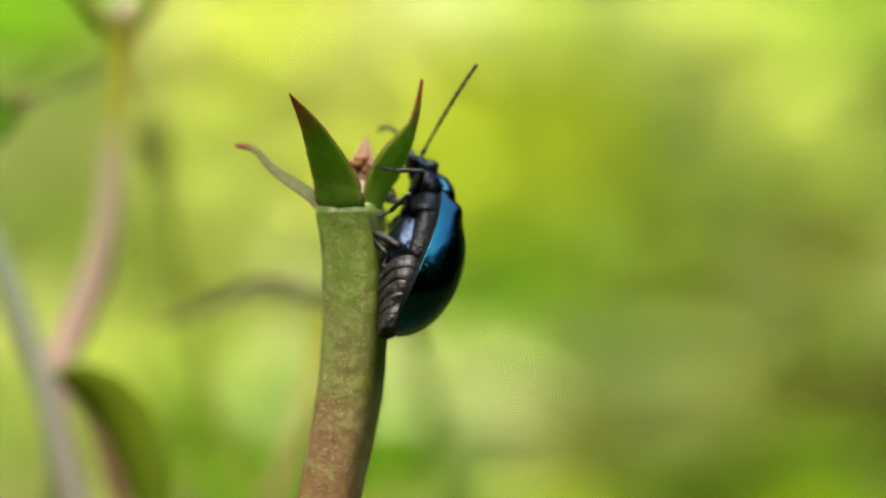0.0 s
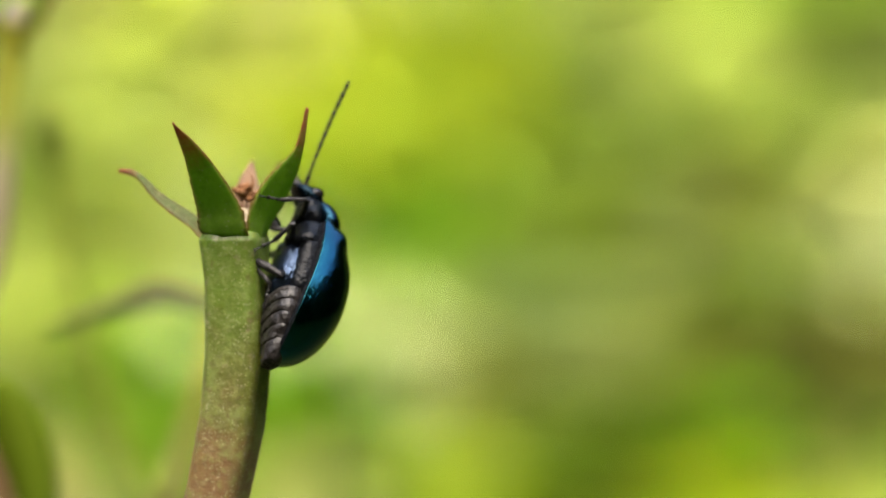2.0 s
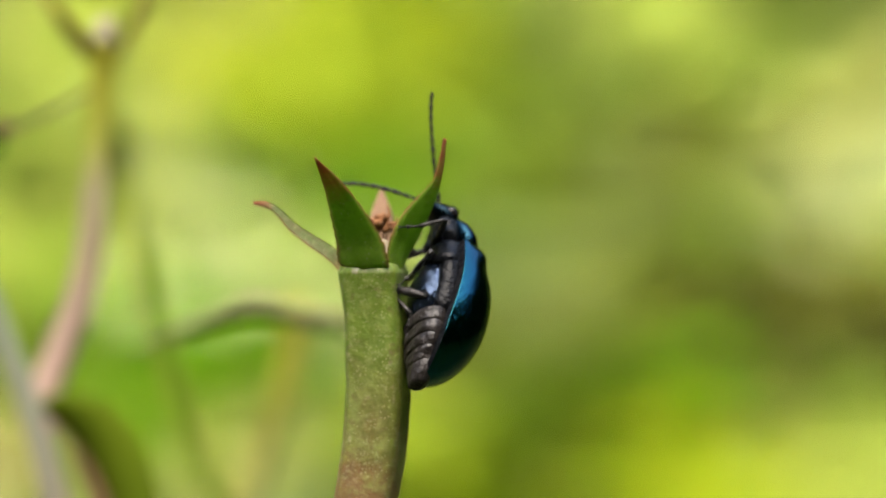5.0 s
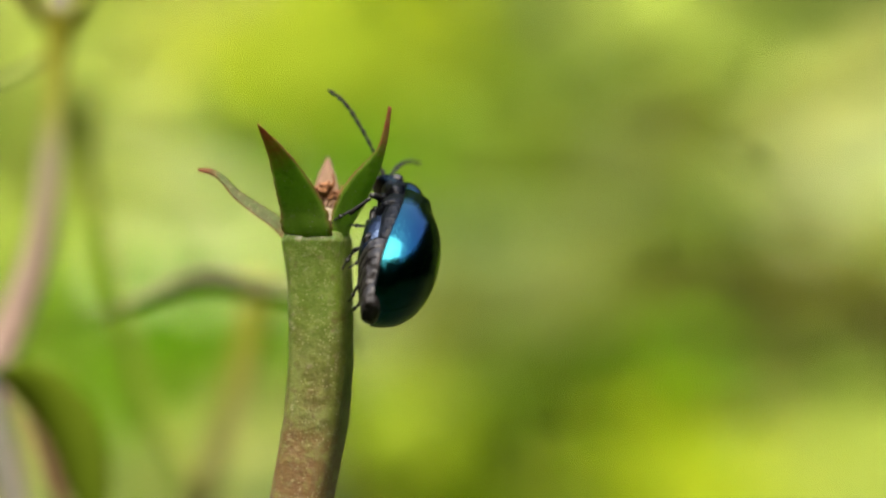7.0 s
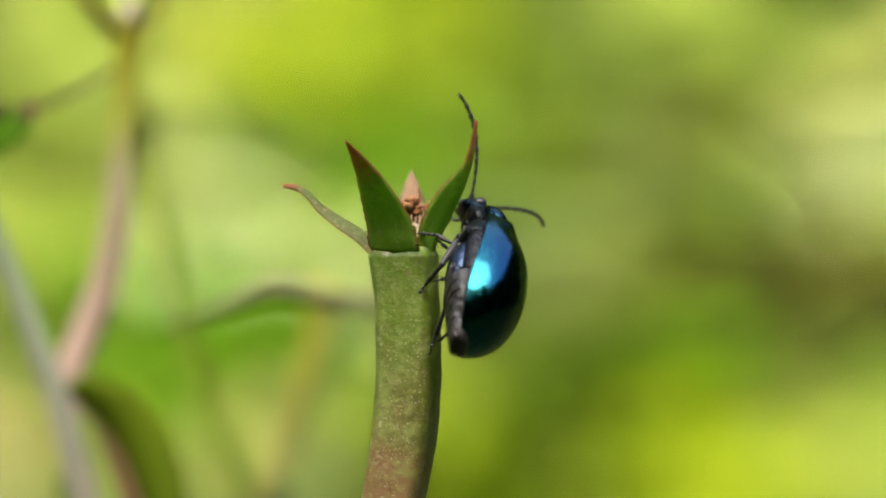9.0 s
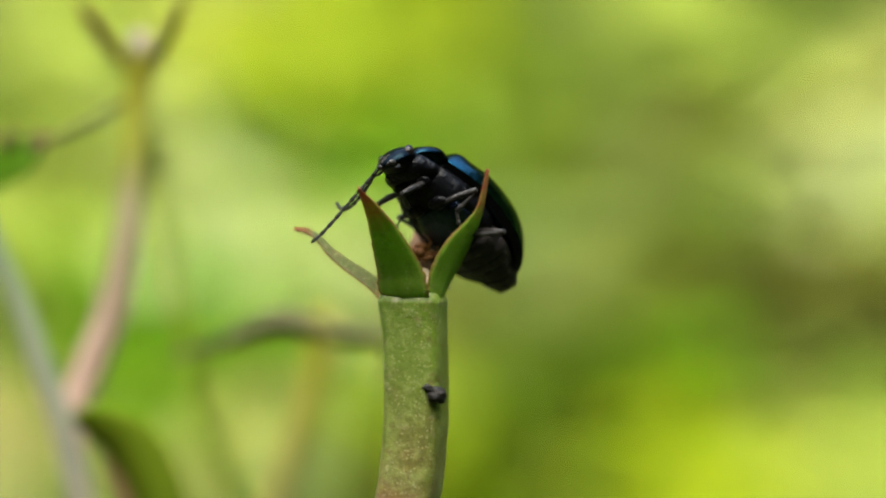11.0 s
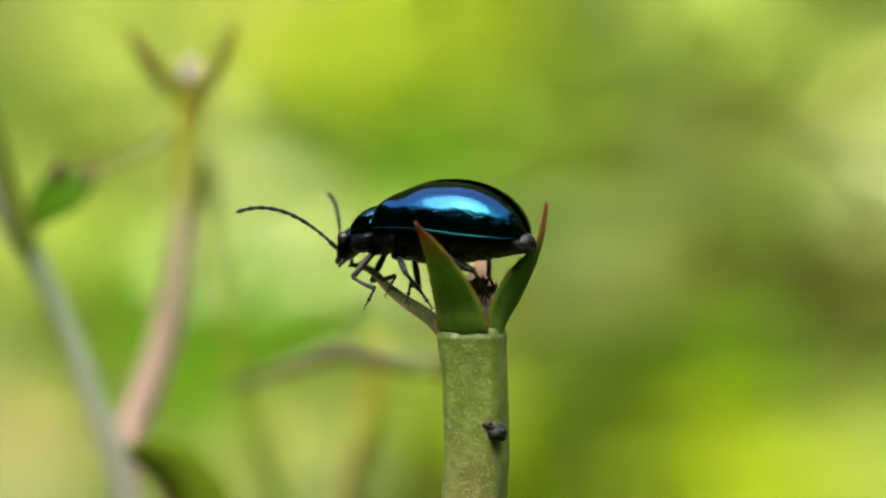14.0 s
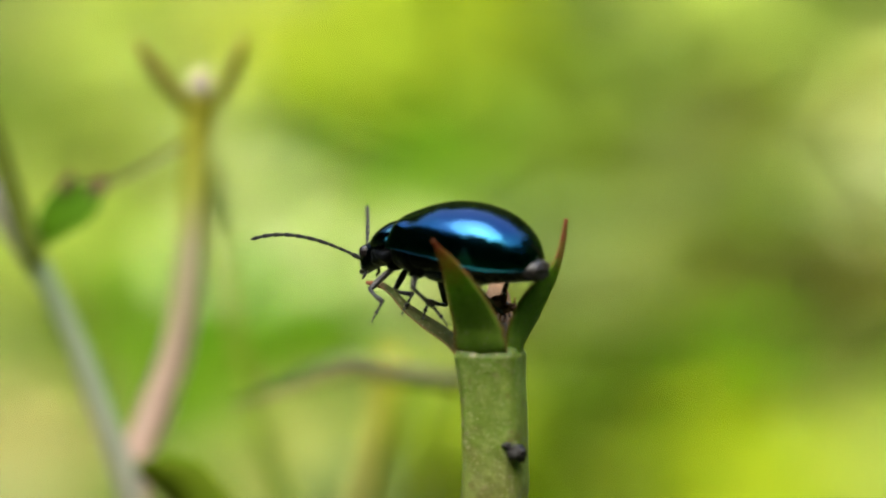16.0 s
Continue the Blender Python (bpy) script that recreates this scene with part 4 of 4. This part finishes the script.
STANCES += [
    (13.0, ((-1.14, 0.1, 3.45), (-0.94, 0.33, -0.03), (-0.02, 0.04, 1.0))),
    (13.5, ((-1.10, 0.1, 3.30), (-0.90, 0.42, 0.0), (0.0, 0.0, 1.0))),
    (14.0, ((-1.08, 0.1, 3.32), (-0.92, 0.38, -0.01), (-0.01, 0.02, 1.0))),
    (14.5, ((-1.06, 0.1, 3.22), (-0.93, 0.34, 0.02), (0.02, 0.0, 1.0))),
    (15.0, ((-1.02, 0.1, 3.29), (-0.86, 0.50, 0.06), (-0.02, -0.12, 1.0))),
    (15.5, ((-1.03, 0.1, 3.31), (-0.85, 0.52, 0.07), (-0.02, -0.15, 1.0))),
    (16.0, ((-1.07, 0.1, 3.29), (-0.83, 0.54, 0.07), (-0.02, -0.15, 1.0))),
]


def steps(side):
    """Where the feet stand: (from this time, fore, mid, hind), millimetres from the capsule's top."""
    if side > 0:
        early = [
            (0.0, (1.24, -1.0, 1.16), (1.10, -1.0, -0.52), (1.32, -0.9, -2.25)),
            (4.5, (1.24, -1.0, 1.16), (1.10, -1.0, -0.52), (1.32, -0.9, -2.25)),
            (5.0, (1.24, -1.0, 1.20), (1.20, -1.0, -0.60), (1.34, -0.9, -2.2)),
            (6.3, (1.10, -0.8, 0.7), (1.25, -0.4, -0.9), (1.35, -0.2, -2.3)),
            (7.5, (0.72, -0.98, 0.45), (1.05, -0.92, -1.08), (1.30, -0.75, -2.1)),
            (8.5, (0.72, -0.98, 0.45), (0.85, -0.95, -1.4), (1.15, -0.85, -2.9)),
            (9.0, (0.72, -0.98, 0.44), (0.66, -0.98, -1.58), (0.90, -0.95, -3.9)),
        ]
        return early + [
            (9.8, (1.70, -0.5, 1.8), (1.3, -0.6, 0.2), (1.35, -0.5, -1.6)),
            (10.5, (0.3, 0.0, 3.0), (1.9, -0.5, 2.2), (1.45, -0.6, 0.6)),
            (11.3, (-0.6, -1.2, 2.0), (1.60, -0.75, 2.2), (1.95, -0.7, 2.55)),
            (11.5, (-0.9, -1.3, 1.9), (1.72, -0.8, 2.45), (3.0, -0.8, 2.0)),
            (12.0, (-1.2, -0.6, 1.35), (-0.46, -1.6, 2.7), (1.5, -0.8, 1.9)),
            (12.5, (-2.21, -0.3, 0.54), (-0.3, -0.3, 0.8), (1.01, -0.45, 0.73)),
            (13.0, (-2.39, -0.3, 0.56), (-0.4, -0.3, 0.8), (0.98, -0.45, 0.73)),
            (14.0, (-3.3, -0.3, 0.70), (-1.20, -0.5, 0.8), (0.97, -0.45, 0.72)),
            (15.0, (-3.58, -0.3, 0.97), (-1.2, -0.5, 0.85), (0.75, -0.45, 1.1)),
            (16.0, (-3.59, -0.3, 0.88), (-1.3, -0.5, 0.88), (0.59, -0.45, 1.08))]
    early = [
        (0.0, (1.55, 0.35, 0.55), (1.40, 0.7, -1.25), (1.2, 0.85, -2.9)),
        (6.3, (1.45, 0.3, 0.45), (1.40, 0.5, -1.25), (1.3, 0.55, -2.7)),
        (7.5, (1.40, -0.3, 0.15), (1.35, -0.4, -0.9), (1.35, -0.25, -2.5)),
        (9.0, (1.40, -0.3, 0.15), (1.35, -0.4, -1.1), (1.35, -0.25, -3.1)),
    ]
    return early + [
        (9.8, (1.9, 0.5, 2.1), (1.4, 0.6, 0.4), (1.3, 0.4, -1.2)),
        (10.5, (0.9, 1.8, 2.2), (1.7, 0.4, 1.8), (1.35, 0.4, 0.2)),
        (11.3, (-1.9, 0.2, 1.1), (0.5, 1.6, 1.6), (1.35, 0.4, 0.3)),
        (11.5, (-2.1, 0.2, 0.85), (0.3, 1.5, 1.5), (1.40, 0.4, 0.1)),
        (12.0, (-3.7, 0.4, 1.95), (-1.1, 0.3, 0.6), (1.8, 0.5, 0.6)),
        (12.5, (-2.5, 0.4, 1.15), (-1.78, 0.4, 0.98), (1.30, 0.6, 1.5)),
        (13.0, (-2.5, 0.4, 1.15), (-1.78, 0.4, 0.98), (1.64, 0.2, 2.2)),
        (14.0, (-2.62, 0.45, 1.1), (-1.9, 0.4, 1.0), (1.0, 0.6, 1.2)),
        (16.0, (-2.62, 0.45, 1.1), (-1.93, 0.4, 1.05), (0.8, 0.6, 1.2))]


def aligned(at, to, up):
    """A pose with +x from at to to."""
    x = (to - at).normalized()
    y = up.cross(x).normalized()
    m = Matrix((x, y, x.cross(y))).transposed().to_4x4()
    m.translation = at * MM
    return m


def knee_bend(k, t):
    """Which way a knee points, in the beetle's space: ahead, outwards, up."""
    if t < 5.5:
        return ((0.15, 1.0, 0.0), (0.1, 1.0, 0.0), (0.9, 0.1, -0.6))[k]
    if k == 0 and 7 < t < 9.3:
        return (-0.9, 0.1, -0.5)
    if k == 0 and t > 12.2:
        return (1.0, 0.15, -0.15)
    return ((0.7, 1.0, 0.55), (0.1, 1.0, 0.55), (-0.7, 1.0, 0.55))[k]


def heel(k, t):
    """How the ankle stands over the claws, in millimetres; none where it follows the knee."""
    if k == 0 and t > 12.2:
        return Vector((float(np.interp(t, [12.5, 13.5, 14.0], [-0.08, -0.05, 0.32])), 0.0, 0.60))
    return None


def leg_pose(m, hip, femur, tibia, foot, side, bend, rise):
    """Thigh, shin and foot in the beetle's space, for a foot that stands at foot (millimetres)."""
    target = (m.inverted() @ V(*foot)) / MM
    out = Vector((bend[0], side * bend[1], bend[2]))
    up = (hip - target)
    ankle = target + (up.normalized() * 0.75 + out.normalized() * 0.35).normalized() * 0.55
    if rise is not None:
        ankle = target + m.to_3x3().inverted() @ rise
    reach = ankle - hip
    dist = min(reach.length, (femur + tibia) * 0.985)
    ankle = hip + reach.normalized() * dist
    a = (femur ** 2 - tibia ** 2 + dist ** 2) / (2 * dist)
    h = max(femur ** 2 - a * a, 0.0) ** 0.5
    d = reach.normalized()
    pole = (out - d * out.dot(d)).normalized()
    knee = hip + d * a + pole * h
    if (target - ankle).length < 0.05:
        target = ankle + d * 0.5
    side_axis = d.cross(pole)
    return aligned(hip, knee, side_axis.cross(knee - hip)), aligned(knee, ankle, side_axis.cross(ankle - knee)), aligned(ankle, target, side_axis.cross(target - ankle))


FEELS = {}


def feel(t, tip_l, mid_l, tip_r, mid_r):
    FEELS[t] = {1: (tip_l, mid_l), -1: (tip_r, mid_r)}


def antenna_line(base, mid, tip, away, total):
    """Joints of an antenna from its base through mid to tip (x, z), bent away from the viewer until its length suits."""
    def line(k):
        b = base
        e = Vector((tip[0], b.y + k, tip[1]))
        c = Vector((mid[0], b.y + k * 0.5, mid[1]))
        ctrl = 2 * c - 0.5 * (b + e)
        return [b * (1 - s) ** 2 + ctrl * (2 * s * (1 - s)) + e * s * s for s in np.linspace(0, 1, 60)]

    def size(p):
        return sum((q - r).length for q, r in zip(p, p[1:]))
    lo, hi = 0.0, 6.0
    for i in range(30):
        half = (lo + hi) / 2
        lo, hi = (half, hi) if size(line(half * away)) < total else (lo, half)
    return line(lo * away)


def motions():
    feel(0.0, (4.44, 4.77), (3.42, 3.29), (0.88, 2.78), (1.51, 2.73))
    feel(0.5, (4.50, 4.80), (3.46, 3.41), (0.78, 2.91), (1.45, 2.82))
    feel(1.0, (4.40, 4.79), (3.45, 3.37), (1.26, 2.60), (1.77, 2.55))
    feel(1.5, (3.98, 5.06), (3.24, 3.36), (1.17, 1.86), (1.64, 1.86))
    feel(2.0, (3.99, 5.33), (3.22, 3.50), (1.35, 2.37), (1.77, 2.37))
    feel(2.5, (4.47, 4.99), (3.51, 3.38), (1.12, 2.50), (1.55, 2.60))
    feel(3.0, (4.40, 5.09), (3.42, 3.53), (0.73, 2.60), (1.39, 2.61))
    feel(3.5, (4.20, 5.21), (3.27, 3.51), (0.59, 2.66), (1.29, 2.72))
    feel(4.0, (4.16, 4.92), (3.13, 3.32), (0.42, 3.04), (1.19, 2.84))
    feel(4.5, (2.94, 4.91), (2.71, 3.48), (-0.26, 3.14), (0.89, 2.91))
    feel(5.0, (2.24, 5.87), (2.21, 4.48), (-1.84, 2.64), (-0.17, 2.74))
    feel(7.5, (0.23, 4.84), (1.37, 3.85), (4.83, 2.61), (3.83, 2.45))
    feel(8.0, (0.72, 4.47), (1.60, 3.72), (5.17, 1.22), (4.33, 1.62))
    feel(8.5, (1.88, 5.11), (2.37, 3.97), (4.52, 1.31), (3.76, 1.41))
    feel(9.0, (2.06, 5.31), (2.67, 3.67), (5.03, 0.61), (4.34, 1.19))
    feel(11.5, (-4.82, 0.32), (-3.93, 1.79), (-4.27, 3.59), (-3.38, 3.32))
    feel(12.0, (-7.56, 2.41), (-5.83, 3.00), (-5.92, 3.68), (-4.89, 3.40))
    feel(12.5, (-8.02, 1.17), (-6.41, 2.10), (-3.00, 4.23), (-3.76, 3.67))
    feel(13.0, (-7.63, 2.52), (-5.96, 3.04), (-2.70, 4.61), (-3.54, 4.01))
    feel(13.5, (-7.86, 4.03), (-6.11, 3.94), (-3.26, 4.17), (-3.53, 3.71))
    feel(14.0, (-7.57, 3.78), (-5.95, 3.79), (-4.67, 4.43), (-4.30, 3.88))
    feel(14.5, (-8.09, 3.11), (-6.19, 3.48), (-5.09, 3.66), (-4.63, 3.42))
    feel(15.0, (-8.00, 3.58), (-5.98, 3.71), (-3.87, 3.91), (-3.82, 3.51))
    feel(15.5, (-8.11, 3.33), (-6.27, 3.54), (-4.09, 4.06), (-3.91, 3.60))
    feel(16.0, (-8.05, 3.54), (-6.17, 3.65), (-3.84, 4.57), (-3.79, 3.94))
    poses = {t: stance(*s) for t, s in STANCES}
    walk(beetle, [(t, poses[t]) for t in sorted(poses)])
    times = sorted(poses)
    for (name, side), (hip, femur, tibia, obs) in LEGS.items():
        table = steps(side)
        k = ("fore", "mid", "hind").index(name)
        rows = ([], [], [])
        for t in times:
            foot = [np.interp(t, [r[0] for r in table], [r[1 + k][j] for r in table]) for j in range(3)]
            made = leg_pose(poses[t], hip, femur, tibia, foot, side, knee_bend(k, t), heel(k, t))
            for r, m in zip(rows, made):
                r.append((t, m))
        for ob, r in zip(obs, rows):
            walk(ob, r)
    felt = sorted(FEELS)
    total = sum(SEG)
    for side in (1, -1):
        rows = [[] for s in SEG]
        for t in times:
            tip = [np.interp(t, felt, [FEELS[f][side][0][j] for f in felt]) for j in (0, 1)]
            mid_ = [np.interp(t, felt, [FEELS[f][side][1][j] for f in felt]) for j in (0, 1)]
            base = (poses[t] @ (Vector((3.35, side * 0.09, -0.74)) * MM) - V(0, 0, 0)) / MM
            if t < 4.8 and side > 0:
                mid_ = [0.5 * (base.x + tip[0]) - 0.05, 0.5 * (base.z + tip[1]) + 0.05]
            away = (-1 if t < 5.5 or t > 11 else 1) if side > 0 else 1
            line = antenna_line(base, mid_, tip, away, total)
            inv = poses[t].inverted()
            local = [(inv @ V(*p)) / MM for p in line]
            run = np.concatenate([[0], np.cumsum([(q - p).length for p, q in zip(local, local[1:])])])
            scale = run[-1] / total
            x = 0.0
            joints = []
            for l in [0.0] + SEG:
                x += l
                joints.append(Vector([np.interp(x * scale, run, [p[j] for p in local]) for j in range(3)]))
            at = joints[0]
            for r, l, a, b in zip(rows, SEG, joints, joints[1:]):
                d = (b - a).normalized()
                m = Vector((1, 0, 0)).rotation_difference(d).to_matrix().to_4x4()
                m.translation = at * MM
                at = at + d * l
                r.append((t, m))
        for ob, r in zip(FEEL[side], rows):
            walk(ob, r)
    hinge = Vector((1.7, 0, 0.6)) * MM
    for ob, side in ((LEFT_WING, 1), (RIGHT_WING, -1)):
        shut = Matrix.Identity(4)
        ajar = Matrix.Translation(hinge) @ pose(0, 0, 0, 0, 2.5 if side > 0 else 7.5, -2 * side) @ Matrix.Translation(-hinge)
        walk(ob, [(0, shut), (13.5, shut), (14.0, Matrix.Translation(hinge) @ pose(0, 0, 0, 0, 1 if side > 0 else 3, 0) @ Matrix.Translation(-hinge)), (14.5, ajar), (14.9, shut), (16, shut)])
    inside = Vector((-2.2, 0, -0.4)) * MM
    rest = Matrix.Translation(V(0.95, -1.10, -3.32)) @ pose(0, 0, 0, 0, 15, 0)
    walk(dropping, [(t, Matrix.Translation(poses[t] @ inside)) for t in times if t <= 9.0] + [(9.5, rest), (16, rest)])


motions()
